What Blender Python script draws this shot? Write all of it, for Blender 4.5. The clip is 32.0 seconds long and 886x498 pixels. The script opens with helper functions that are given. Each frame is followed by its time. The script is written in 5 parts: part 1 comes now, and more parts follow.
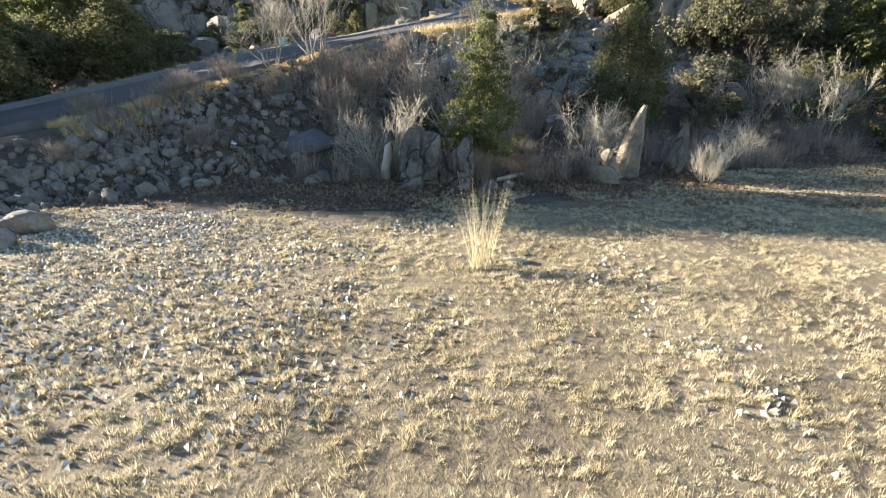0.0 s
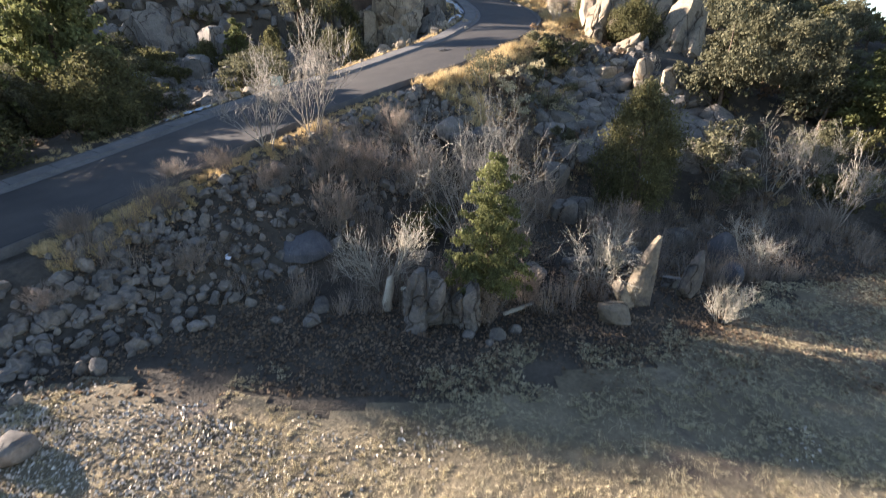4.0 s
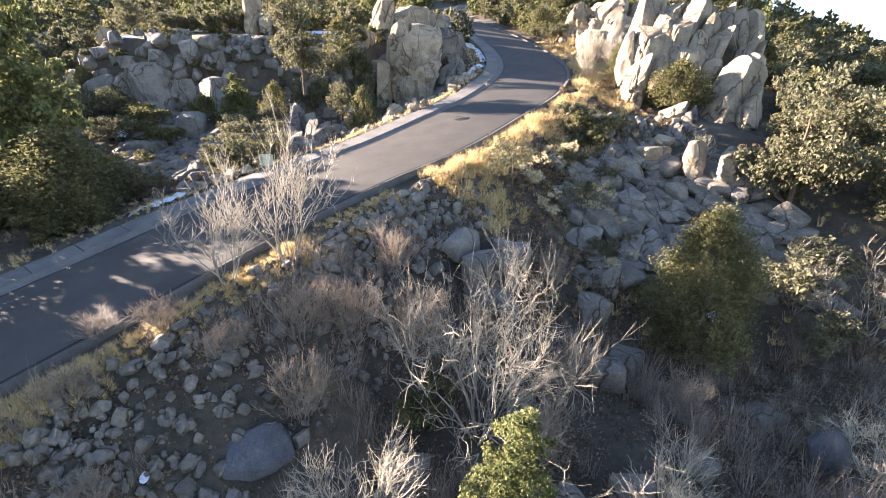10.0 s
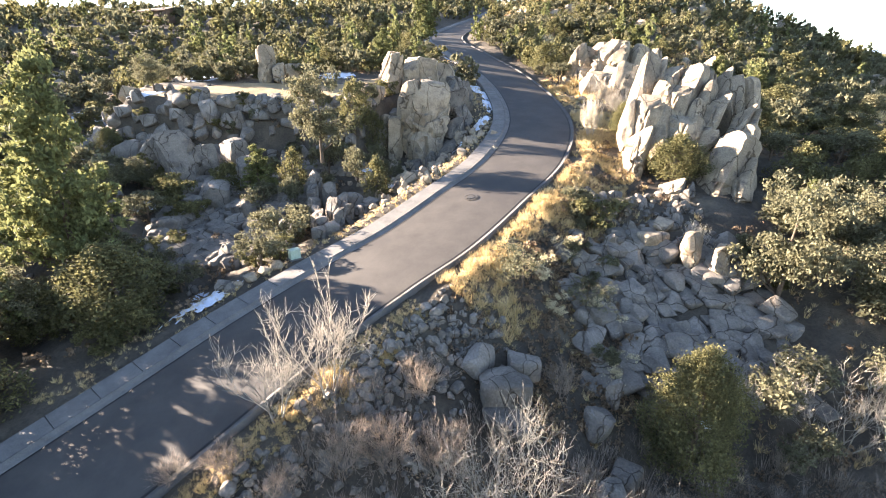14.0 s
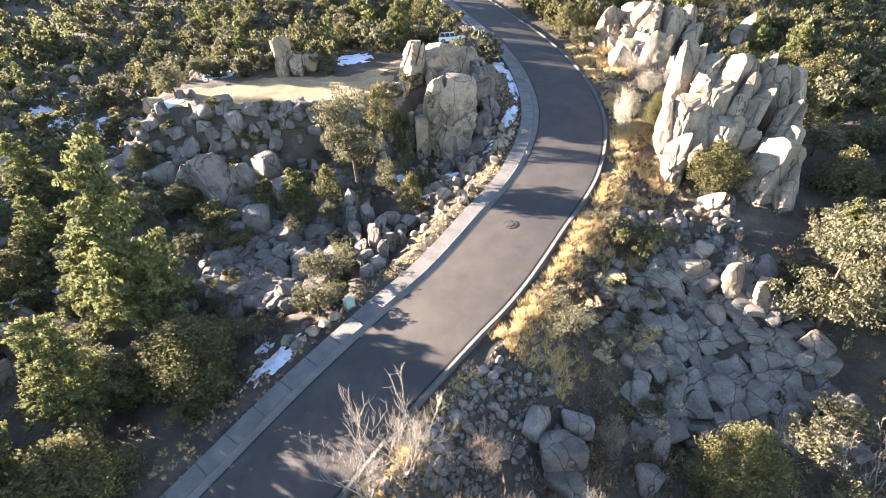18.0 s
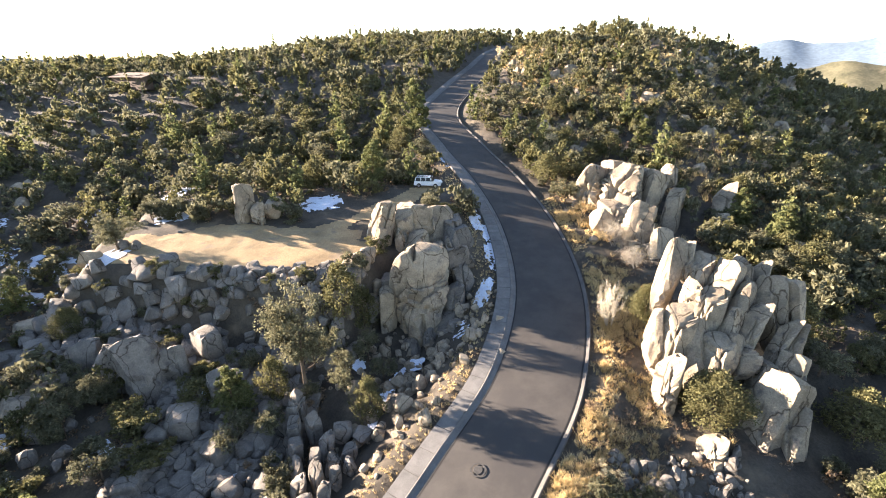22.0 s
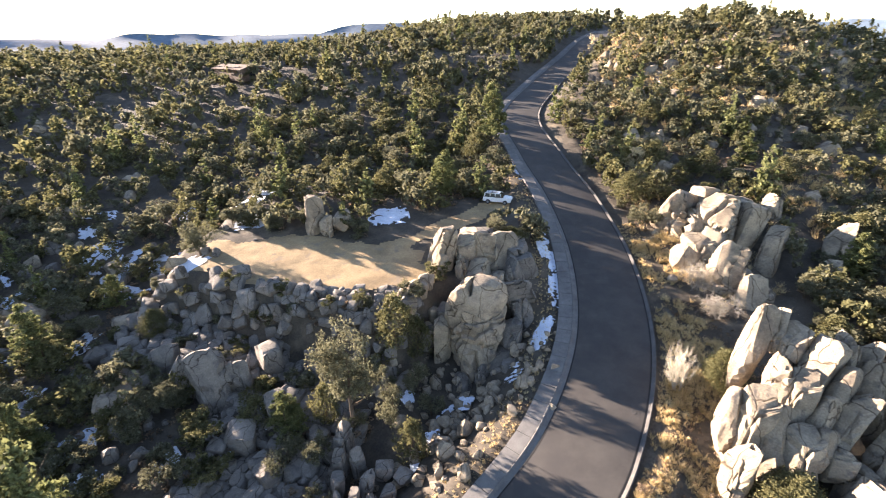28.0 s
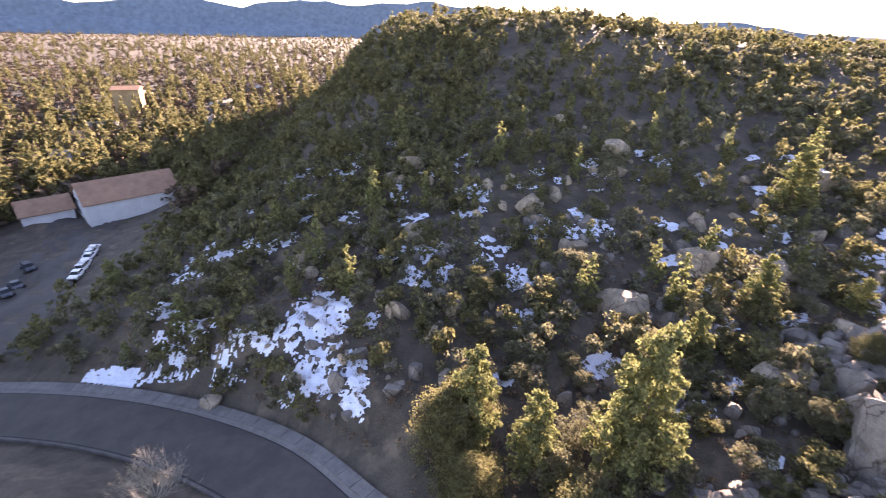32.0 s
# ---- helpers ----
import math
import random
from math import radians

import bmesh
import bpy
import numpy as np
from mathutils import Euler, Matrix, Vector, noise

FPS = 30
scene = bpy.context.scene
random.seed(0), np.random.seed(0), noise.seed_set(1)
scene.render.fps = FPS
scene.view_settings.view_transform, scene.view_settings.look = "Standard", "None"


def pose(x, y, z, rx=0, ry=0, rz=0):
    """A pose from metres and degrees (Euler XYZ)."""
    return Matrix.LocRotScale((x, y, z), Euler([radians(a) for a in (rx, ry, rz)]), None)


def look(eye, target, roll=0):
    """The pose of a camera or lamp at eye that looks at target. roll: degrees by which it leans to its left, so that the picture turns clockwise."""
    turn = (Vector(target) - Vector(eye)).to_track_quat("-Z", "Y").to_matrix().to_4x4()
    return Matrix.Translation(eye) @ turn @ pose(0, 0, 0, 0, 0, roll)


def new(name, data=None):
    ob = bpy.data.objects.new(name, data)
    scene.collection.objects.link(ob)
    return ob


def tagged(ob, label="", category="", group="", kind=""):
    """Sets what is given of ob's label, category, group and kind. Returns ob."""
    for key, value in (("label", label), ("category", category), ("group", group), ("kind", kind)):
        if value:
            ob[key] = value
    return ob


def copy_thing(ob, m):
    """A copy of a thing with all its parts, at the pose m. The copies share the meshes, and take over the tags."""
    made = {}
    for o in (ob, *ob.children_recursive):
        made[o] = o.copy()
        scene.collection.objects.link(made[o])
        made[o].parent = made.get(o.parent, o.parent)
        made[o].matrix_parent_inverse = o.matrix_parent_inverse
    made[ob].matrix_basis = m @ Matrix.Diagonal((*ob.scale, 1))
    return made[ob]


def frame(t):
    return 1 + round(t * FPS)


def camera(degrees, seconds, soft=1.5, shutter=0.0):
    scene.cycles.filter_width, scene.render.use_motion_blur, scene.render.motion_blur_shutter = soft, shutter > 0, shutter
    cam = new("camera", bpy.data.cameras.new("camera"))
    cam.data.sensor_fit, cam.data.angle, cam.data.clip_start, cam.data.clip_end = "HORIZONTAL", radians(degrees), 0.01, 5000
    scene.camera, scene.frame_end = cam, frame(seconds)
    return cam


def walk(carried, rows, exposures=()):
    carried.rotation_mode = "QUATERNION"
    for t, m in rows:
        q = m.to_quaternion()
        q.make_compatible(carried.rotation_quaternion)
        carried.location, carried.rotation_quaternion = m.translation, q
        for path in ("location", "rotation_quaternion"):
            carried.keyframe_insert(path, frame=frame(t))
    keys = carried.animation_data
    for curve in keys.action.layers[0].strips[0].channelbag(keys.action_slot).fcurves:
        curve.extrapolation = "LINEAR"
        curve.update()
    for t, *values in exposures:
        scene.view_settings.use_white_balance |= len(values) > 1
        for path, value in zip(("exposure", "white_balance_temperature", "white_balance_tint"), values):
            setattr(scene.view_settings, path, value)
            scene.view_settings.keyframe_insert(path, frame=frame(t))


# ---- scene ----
cam = camera(86, 32.0, soft=1.0, shutter=0.2)
PATH = [
    (0, (-0.29, 2.18, 3.75), (-0.248, 4.075, 3.105), 0.1),
    (0.5, (-0.32, 2.16, 5.39), (-0.273, 4.050, 4.748), 0.6),
    (1, (-0.34, 2.12, 6.27), (-0.284, 4.012, 5.618), 0.7),
    (1.5, (-0.49, 2.05, 6.77), (-0.442, 3.943, 6.118), 0.5),
    (2, (-0.63, 1.92, 7.45), (-0.626, 3.790, 6.732), -0.6),
    (2.5, (-0.79, 1.97, 7.91), (-0.801, 3.621, 6.782), -1.3),
    (3, (-0.78, 2.58, 8.18), (-0.788, 4.259, 7.090), -1.0),
    (3.5, (-0.65, 3.75, 8.53), (-0.624, 5.467, 7.511), -0.2),
    (4, (-0.56, 5.28, 9.71), (-0.506, 7.129, 8.953), 0.8),
    (4.5, (-0.30, 6.44, 10.28), (-0.255, 8.356, 9.704), 2.0),
    (6.5, (0.18, 9.71, 10.06), (0.242, 11.523, 9.214), 2.0),
    (7, (0.22, 10.62, 10.23), (0.285, 12.449, 9.417), 2.3),
    (7.5, (0.29, 11.52, 10.35), (0.285, 13.438, 9.786), 1.7),
    (8, (0.26, 12.24, 10.46), (0.160, 14.130, 9.812), 1.8),
    (8.5, (0.21, 12.74, 10.93), (0.092, 14.622, 10.272), 1.7),
    (9, (0.13, 13.10, 11.80), (0.054, 14.995, 11.175), 1.4),
    (9.5, (0.05, 13.26, 12.71), (0.011, 15.148, 12.066), 1.7),
    (10, (-0.02, 13.30, 13.62), (-0.042, 15.178, 12.930), 1.5),
    (10.5, (-0.13, 13.21, 14.45), (-0.143, 15.073, 13.716), 1.5),
    (11, (-0.32, 13.10, 15.28), (-0.351, 14.935, 14.494), 1.4),
    (11.5, (-0.47, 12.96, 16.18), (-0.512, 14.778, 15.356), 0.9),
    (12, (-0.67, 12.94, 17.11), (-0.728, 14.766, 16.300), 0.8),
    (12.5, (-0.81, 12.94, 18.14), (-0.847, 14.783, 17.361), 0.9),
    (13, (-0.89, 13.06, 19.16), (-0.918, 14.918, 18.425), 1.1),
    (13.5, (-0.97, 13.12, 20.24), (-0.999, 14.990, 19.529), 1.2),
    (14, (-1.04, 13.19, 21.41), (-1.077, 15.053, 20.689), 0.6),
    (14.5, (-1.19, 13.21, 22.59), (-1.252, 15.058, 21.833), -0.1),
    (16.5, (-2.04, 13.73, 27.16), (-2.064, 15.486, 26.207), 2.6),
    (17, (-2.41, 14.27, 28.25), (-2.437, 16.038, 27.305), 2.2),
    (17.5, (-2.89, 14.99, 29.39), (-2.947, 16.752, 28.456), 0.8),
    (18, (-3.35, 15.89, 30.56), (-3.457, 17.620, 29.564), -3.7),
    (18.5, (-3.50, 17.09, 31.60), (-3.640, 18.770, 30.527), -7.2),
    (19, (-3.41, 18.60, 32.78), (-3.531, 20.289, 31.711), -6.0),
    (19.5, (-3.23, 20.35, 34.03), (-3.304, 22.058, 33.003), -4.0),
    (20, (-2.88, 22.26, 35.35), (-2.954, 23.959, 34.304), -3.9),
    (20.5, (-2.49, 23.98, 36.49), (-2.552, 25.691, 35.466), -3.6),
    (21, (-2.07, 25.49, 37.54), (-2.089, 27.323, 36.755), -0.8),
    (21.5, (-1.69, 26.62, 38.67), (-1.697, 28.518, 38.033), -0.4),
    (22, (-1.57, 27.61, 39.82), (-1.595, 29.466, 39.081), -0.6),
    (22.5, (-1.34, 28.42, 40.95), (-1.387, 30.264, 40.179), -1.5),
    (23, (-1.29, 29.02, 42.21), (-1.335, 30.857, 41.420), -1.6),
    (23.5, (-1.29, 29.56, 43.35), (-1.335, 31.381, 42.527), -1.2),
    (24, (-1.11, 30.09, 44.49), (-1.186, 31.909, 43.669), -1.6),
    (24.5, (-1.09, 30.43, 45.30), (-1.180, 32.254, 44.484), -2.1),
    (25, (-1.20, 30.74, 45.77), (-1.296, 32.550, 44.933), -2.4),
    (25.5, (-0.93, 30.93, 45.67), (-1.086, 32.725, 44.796), -3.5),
    (27.5, (0.18, 31.73, 45.23), (-0.016, 33.538, 44.397), -1.5),
    (28, (0.45, 31.93, 45.06), (0.094, 33.720, 44.232), -0.9),
    (28.5, (0.69, 32.15, 44.84), (0.058, 33.835, 43.963), -0.4),
    (29, (0.89, 32.37, 44.56), (-0.045, 33.899, 43.662), 0.2),
    (29.5, (1.06, 32.61, 44.23), (-0.148, 33.944, 43.360), 0.6),
    (30, (1.20, 32.85, 43.86), (-0.221, 33.966, 43.007), 1.0),
    (30.5, (1.31, 33.09, 43.47), (-0.275, 33.940, 42.607), 0.5),
    (31, (1.41, 33.34, 43.09), (-0.305, 33.858, 42.208), 0.5),
    (31.5, (1.50, 33.58, 42.72), (-0.289, 33.752, 41.836), 0.9),
    (32, (1.59, 33.83, 42.34), (-0.209, 33.618, 41.487), 1.6),
]
walk(cam, [(t, look(eye, target, roll)) for t, eye, target, roll in PATH],
     [(0, 2.7, 6250, 11), (1, 2.25, 6250, 13), (2, 2.2, 6300, 14), (4, 2.6, 6400, 18), (7, 3.5, 6350, 21), (8, 3.65, 6300, 19), (9, 3.45, 6450, 20), (10, 3.4, 6600, 20), (13, 3.62, 6750, 18), (17, 3.6, 6700, 20), (20, 3.58, 6550, 19), (22, 3.24, 6800, 18), (24, 3.07, 6850, 18), (28, 3.14, 6700, 21), (30, 3.6, 6550, 36), (31, 3.78, 6850, 44), (32, 3.85, 7450, 38)])

# ---- world and sun ----
SUN_TURN, SUN_HEIGHT = 70.0, 12.8
world = bpy.data.worlds.new("sky")
scene.world = world
world.use_nodes = True
wt = world.node_tree
wt.nodes.clear()
w_out = wt.nodes.new("ShaderNodeOutputWorld")
w_bg = wt.nodes.new("ShaderNodeBackground")
w_sky = wt.nodes.new("ShaderNodeTexSky")
w_sky.sky_type, w_sky.sun_disc = "NISHITA", False
w_sky.sun_elevation, w_sky.sun_rotation = radians(SUN_HEIGHT), radians(-SUN_TURN)
w_sky.air_density, w_sky.dust_density, w_sky.altitude = 1.0, 0.35, 1700
w_bg.inputs["Strength"].default_value = 0.06
wt.links.new(w_sky.outputs[0], w_bg.inputs[0])
wt.links.new(w_bg.outputs[0], w_out.inputs[0])
sun = new("sun", bpy.data.lights.new("sun", "SUN"))
sun.data.energy, sun.data.angle, sun.data.color = 5.0, radians(0.6), (1.0, 0.88, 0.72)
toward = Vector((-math.sin(radians(SUN_TURN)) * math.cos(radians(SUN_HEIGHT)),
                 math.cos(radians(SUN_TURN)) * math.cos(radians(SUN_HEIGHT)), math.sin(radians(SUN_HEIGHT))))
sun.matrix_world = look(toward * 100, (0, 0, 0))
rng = np.random.default_rng(7)


# ---- materials ----
def material(name, dark, light, scale=2.0, fine=30.0, rough=0.9, bump=0.3, vary=0.15, third=None, third_scale=0.4, third_cut=0.55, metal=0.0, cracks=0.0):
    """Two colours mixed by noise at two scales, with bump, and a shift of brightness per object or per island."""
    m = bpy.data.materials.new(name)
    m.use_nodes = True
    n, k = m.node_tree.nodes, m.node_tree.links
    b = n["Principled BSDF"]
    b.inputs["Roughness"].default_value, b.inputs["Metallic"].default_value = rough, metal
    b.inputs["Specular IOR Level"].default_value = 0.25
    geo = n.new("ShaderNodeNewGeometry")

    def noise_of(s, detail=6):
        t = n.new("ShaderNodeTexNoise")
        t.inputs["Scale"].default_value, t.inputs["Detail"].default_value, t.inputs["Roughness"].default_value = s, detail, 0.65
        k.new(geo.outputs["Position"], t.inputs["Vector"])
        return t.outputs["Fac"]

    def ramp(fac, a, c, lo=0.3, hi=0.7):
        r = n.new("ShaderNodeValToRGB")
        r.color_ramp.elements[0].position, r.color_ramp.elements[1].position = lo, hi
        r.color_ramp.elements[0].color, r.color_ramp.elements[1].color = (*a, 1), (*c, 1)
        k.new(fac, r.inputs[0])
        return r.outputs[0]

    def mix(fac, a, c, mode="MIX"):
        x = n.new("ShaderNodeMix")
        x.data_type, x.blend_type = "RGBA", mode
        for value, socket in ((fac, x.inputs[0]), (a, x.inputs[6]), (c, x.inputs[7])):
            if isinstance(value, (int, float)):
                socket.default_value = value
            elif isinstance(value, tuple):
                socket.default_value = (*value, 1)
            else:
                k.new(value, socket)
        return x.outputs[2]

    big, small = noise_of(scale), noise_of(fine)
    colour = ramp(big, dark, light)
    grain = ramp(small, (0.72, 0.72, 0.72), (1.22, 1.22, 1.22))
    colour = mix(1.0, colour, grain, "MULTIPLY")
    if third:
        patch = ramp(noise_of(third_scale, 8), (0, 0, 0), (1, 1, 1), third_cut, third_cut + 0.12)
        colour = mix(patch, colour, third)
    if vary:
        info = n.new("ShaderNodeObjectInfo")
        add = n.new("ShaderNodeMath")
        add.operation = "ADD"
        k.new(info.outputs["Random"], add.inputs[0])
        k.new(geo.outputs["Random Per Island"], add.inputs[1])
        half = n.new("ShaderNodeMath")
        half.operation = "FRACT"
        k.new(add.outputs[0], half.inputs[0])
        shift = ramp(half.outputs[0], (1 - vary,) * 3, (1 + vary,) * 3, 0.0, 1.0)
        colour = mix(1.0, colour, shift, "MULTIPLY")
    height = small
    if cracks:
        warp = n.new("ShaderNodeTexNoise")
        warp.inputs["Scale"].default_value, warp.inputs["Detail"].default_value = cracks * 1.5, 3
        k.new(geo.outputs["Position"], warp.inputs["Vector"])
        bend = n.new("ShaderNodeVectorMath")
        bend.operation = "MULTIPLY_ADD"
        bend.inputs[1].default_value = (1.1 / cracks * 0.5,) * 3
        k.new(warp.outputs["Color"], bend.inputs[0])
        k.new(geo.outputs["Position"], bend.inputs[2])
        cell = n.new("ShaderNodeTexVoronoi")
        cell.feature = "DISTANCE_TO_EDGE"
        cell.inputs["Scale"].default_value = cracks
        upright = n.new("ShaderNodeVectorMath")
        upright.operation = "MULTIPLY"
        upright.inputs[1].default_value = (1, 1, 0.3)
        k.new(bend.outputs[0], upright.inputs[0])
        k.new(upright.outputs[0], cell.inputs["Vector"])
        gap = ramp(cell.outputs["Distance"], (0.34, 0.31, 0.28), (1, 1, 1), 0.002, 0.017)
        colour = mix(1.0, colour, gap, "MULTIPLY")
        total = n.new("ShaderNodeMath")
        total.operation = "MULTIPLY_ADD"
        total.inputs[1].default_value = 0.8
        k.new(gap, total.inputs[0])
        k.new(small, total.inputs[2])
        height = total.outputs[0]
    k.new(colour, b.inputs["Base Color"])
    if bump:
        bp = n.new("ShaderNodeBump")
        bp.inputs["Strength"].default_value, bp.inputs["Distance"].default_value = bump, 0.6 / fine
        k.new(height, bp.inputs["Height"])
        k.new(bp.outputs[0], b.inputs["Normal"])
    return m


def leafy(name, dark, light):
    """Leaves: soft, and lit through from behind."""
    m = material(name, dark, light, 0.5, 7.0, 0.8, 0.0, 0.3)
    n, k = m.node_tree.nodes, m.node_tree.links
    b = n["Principled BSDF"]
    b.inputs["Specular IOR Level"].default_value = 0.12
    through_leaf, both = n.new("ShaderNodeBsdfTranslucent"), n.new("ShaderNodeMixShader")
    k.new(b.inputs["Base Color"].links[0].from_socket, through_leaf.inputs[0])
    both.inputs[0].default_value = 0.38
    k.new(b.outputs[0], both.inputs[1])
    k.new(through_leaf.outputs[0], both.inputs[2])
    k.new(both.outputs[0], n["Material Output"].inputs[0])
    return m


M_ground = material("dry_earth", (0.045, 0.038, 0.03), (0.105, 0.088, 0.066), 0.3, 5.0, 0.95, 0.9, 0, (0.135, 0.11, 0.077), 0.25, 0.55)
M_asphalt = material("asphalt", (0.046, 0.042, 0.038), (0.074, 0.067, 0.059), 0.35, 40.0, 0.8, 0.25, 0, (0.047, 0.043, 0.04), 0.16, 0.52)
M_concrete = material("concrete", (0.105, 0.1, 0.094), (0.175, 0.167, 0.156), 0.8, 20.0, 0.85, 0.2, 0.1)
M_kerb = material("weathered_kerb", (0.075, 0.07, 0.066), (0.13, 0.122, 0.112), 0.8, 20.0, 0.9, 0.2, 0.1)
M_seam = material("black_joint_sealant", (0.012, 0.012, 0.012), (0.022, 0.021, 0.02), 2.0, 30.0, 0.7, 0.1, 0)
M_granite = material("granite", (0.17, 0.138, 0.1), (0.37, 0.302, 0.215), 0.55, 7.0, 0.9, 1.0, 0.16, (0.13, 0.112, 0.095), 0.9, 0.54, cracks=0.3)
M_grey_rock = material("grey_granite", (0.1, 0.09, 0.078), (0.225, 0.2, 0.17), 0.7, 8.0, 0.9, 1.0, 0.22, (0.1, 0.092, 0.085), 1.1, 0.57, cracks=0.4)
M_dark_rock = material("dark_slate", (0.05, 0.05, 0.055), (0.12, 0.12, 0.125), 0.8, 12.0, 0.8, 0.7, 0.2)
M_juniper = leafy("juniper_leaves", (0.078, 0.079, 0.037), (0.175, 0.16, 0.073))
M_pine = leafy("pine_needles", (0.09, 0.1, 0.042), (0.2, 0.205, 0.085))
M_oak = leafy("live_oak_leaves", (0.088, 0.087, 0.052), (0.18, 0.17, 0.103))
M_bark = material("brown_bark", (0.06, 0.045, 0.03), (0.15, 0.11, 0.08), 3.0, 25.0, 0.95, 0.6, 0.1)
M_bare = material("grey_bare_wood", (0.2, 0.178, 0.145), (0.36, 0.325, 0.27), 1.5, 25.0, 0.9, 0.4, 0.1)
M_thicket = material("grey_brown_twigs", (0.16, 0.125, 0.1), (0.32, 0.265, 0.21), 1.5, 25.0, 0.9, 0.4, 0.2)
M_white_wood = material("pale_bleached_wood", (0.3, 0.268, 0.21), (0.5, 0.455, 0.37), 1.5, 25.0, 0.9, 0.4, 0.1)
M_straw = leafy("straw_grass", (0.4, 0.335, 0.2), (0.68, 0.6, 0.41))
M_gold = leafy("golden_grass", (0.45, 0.33, 0.16), (0.72, 0.57, 0.32))
M_brush = leafy("brown_brush", (0.15, 0.105, 0.07), (0.3, 0.22, 0.145))
M_litter = material("dry_leaves", (0.34, 0.29, 0.22), (0.76, 0.69, 0.58), 2.0, 12.0, 0.85, 0.0, 0.35)
M_field = material("straw_turf", (0.1, 0.08, 0.051), (0.26, 0.213, 0.137), 0.35, 7.0, 0.95, 1.0, 0, (0.1, 0.08, 0.064), 0.22, 0.55)
M_snow = material("old_snow", (0.5, 0.55, 0.64), (0.68, 0.72, 0.78), 1.2, 14.0, 0.6, 0.5, 0)
M_dirt = material("gravel_clearing", (0.22, 0.155, 0.085), (0.39, 0.285, 0.155), 0.3, 7.0, 0.95, 0.6, 0, (0.22, 0.17, 0.115), 0.5, 0.56)
# distance haze is put into this colour as an even pale blue
M_far = material("haze_blue_mountain", (0.1, 0.143, 0.19), (0.12, 0.165, 0.215), 0.004, 0.05, 1.0, 0.0, 0)
M_hill = material("scrubby_far_hill", (0.05, 0.05, 0.03), (0.13, 0.12, 0.075), 0.08, 0.5, 1.0, 0.0, 0, (0.17, 0.145, 0.1), 0.03, 0.58)


# ---- the lie of the land ----
ROAD = [(-40, -120, -15), (-36, -80, -11.5), (-37.5, -50, -8.3), (-38.5, -27, -5.6), (-37, -8, -3.7), (-31.5, 10, -1.0), (-23.7, 21.9, 1.3), (-17.4, 30.8, 3.55), (-12, 38, 5.7),
        (-7, 44, 7.4), (-3, 48.8, 8.5), (1.2, 55.2, 10), (6.7, 64.5, 12.2), (10.1, 77.5, 14.6), (9.9, 92.5, 17.4), (6.6, 107.5, 20.7),
        (1.4, 123.4, 24), (-3.4, 145, 27.8), (1.8, 171, 32.2), (10.6, 202, 37.4), (20, 235, 43), (34, 275, 45), (60, 330, 40)]


def spline(points, per):
    p = np.array(points, float)
    p = np.vstack([2 * p[0] - p[1], p, 2 * p[-1] - p[-2]])
    t = np.linspace(0, 1, per, endpoint=False)[:, None]
    out = [0.5 * (2 * b + (c - a) * t + (2 * a - 5 * b + 4 * c - d) * t**2 + (3 * b - a - 3 * c + d) * t**3)
           for a, b, c, d in zip(p, p[1:], p[2:], p[3:])]
    return np.vstack([*out, p[-2:-1]])


LINE = spline(ROAD, 40)
seg = np.linalg.norm(np.diff(LINE[:, :2], axis=0), axis=1)
ARC = np.r_[0, np.cumsum(seg)]
steps = np.arange(0, ARC[-1], 0.75)
LINE = np.stack([np.interp(steps, ARC, LINE[:, n]) for n in range(3)], 1)
TANGENT = np.gradient(LINE[:, :2], axis=0)
TANGENT /= np.linalg.norm(TANGENT, axis=1)[:, None]
RIGHT = np.stack([TANGENT[:, 1], -TANGENT[:, 0]], 1)


def smooth(a, b, x):
    t = np.clip((x - a) / (b - a), 0, 1)
    return t * t * (3 - 2 * t)


def lattice(ix, iy, seed):
    h = (ix.astype(np.int64) * 374761393 + iy.astype(np.int64) * 668265263 + seed * 974711) & 0x7FFFFFFF
    h = ((h ^ (h >> 13)) * 1274126177) & 0x7FFFFFFF
    return ((h ^ (h >> 16)) & 0xFFFF) / 32767.5 - 1


def roll_noise(x, y, s, seed=0):
    """Value noise in three octaves on arrays, about -1 to 1; s is one over the width of the largest lumps."""
    out = np.zeros_like(x)
    for n in range(3):
        a = 0.6 + 1.1 * n + seed
        f = s * 2.1**n
        u, v = (x * math.cos(a) + y * math.sin(a)) * f, (y * math.cos(a) - x * math.sin(a)) * f
        iu, iv = np.floor(u), np.floor(v)
        fu, fv = u - iu, v - iv
        fu, fv = fu * fu * (3 - 2 * fu), fv * fv * (3 - 2 * fv)
        c = [lattice(iu + p, iv + q, seed * 7 + n) for p in (0, 1) for q in (0, 1)]
        out += ((c[0] * (1 - fv) + c[1] * fv) * (1 - fu) + (c[2] * (1 - fv) + c[3] * fv) * fu) / 1.9**n
    return out / 1.3


def beside(x, y):
    """Height of the road beside a place and the distance from its middle, to its right."""
    x, y = np.atleast_1d(np.asarray(x, float)), np.atleast_1d(np.asarray(y, float))
    z, d = np.empty_like(x), np.empty_like(x)
    for a in range(0, len(x), 4000):
        dx, dy = x[a:a + 4000, None] - LINE[None, :, 0], y[a:a + 4000, None] - LINE[None, :, 1]
        n = np.argmin(dx * dx + dy * dy, 1)
        rows = np.arange(len(n))
        z[a:a + 4000] = LINE[n, 2]
        side = dx[rows, n] * RIGHT[n, 0] + dy[rows, n] * RIGHT[n, 1]
        d[a:a + 4000] = np.sign(side) * np.hypot(dx[rows, n], dy[rows, n])
    return z, d


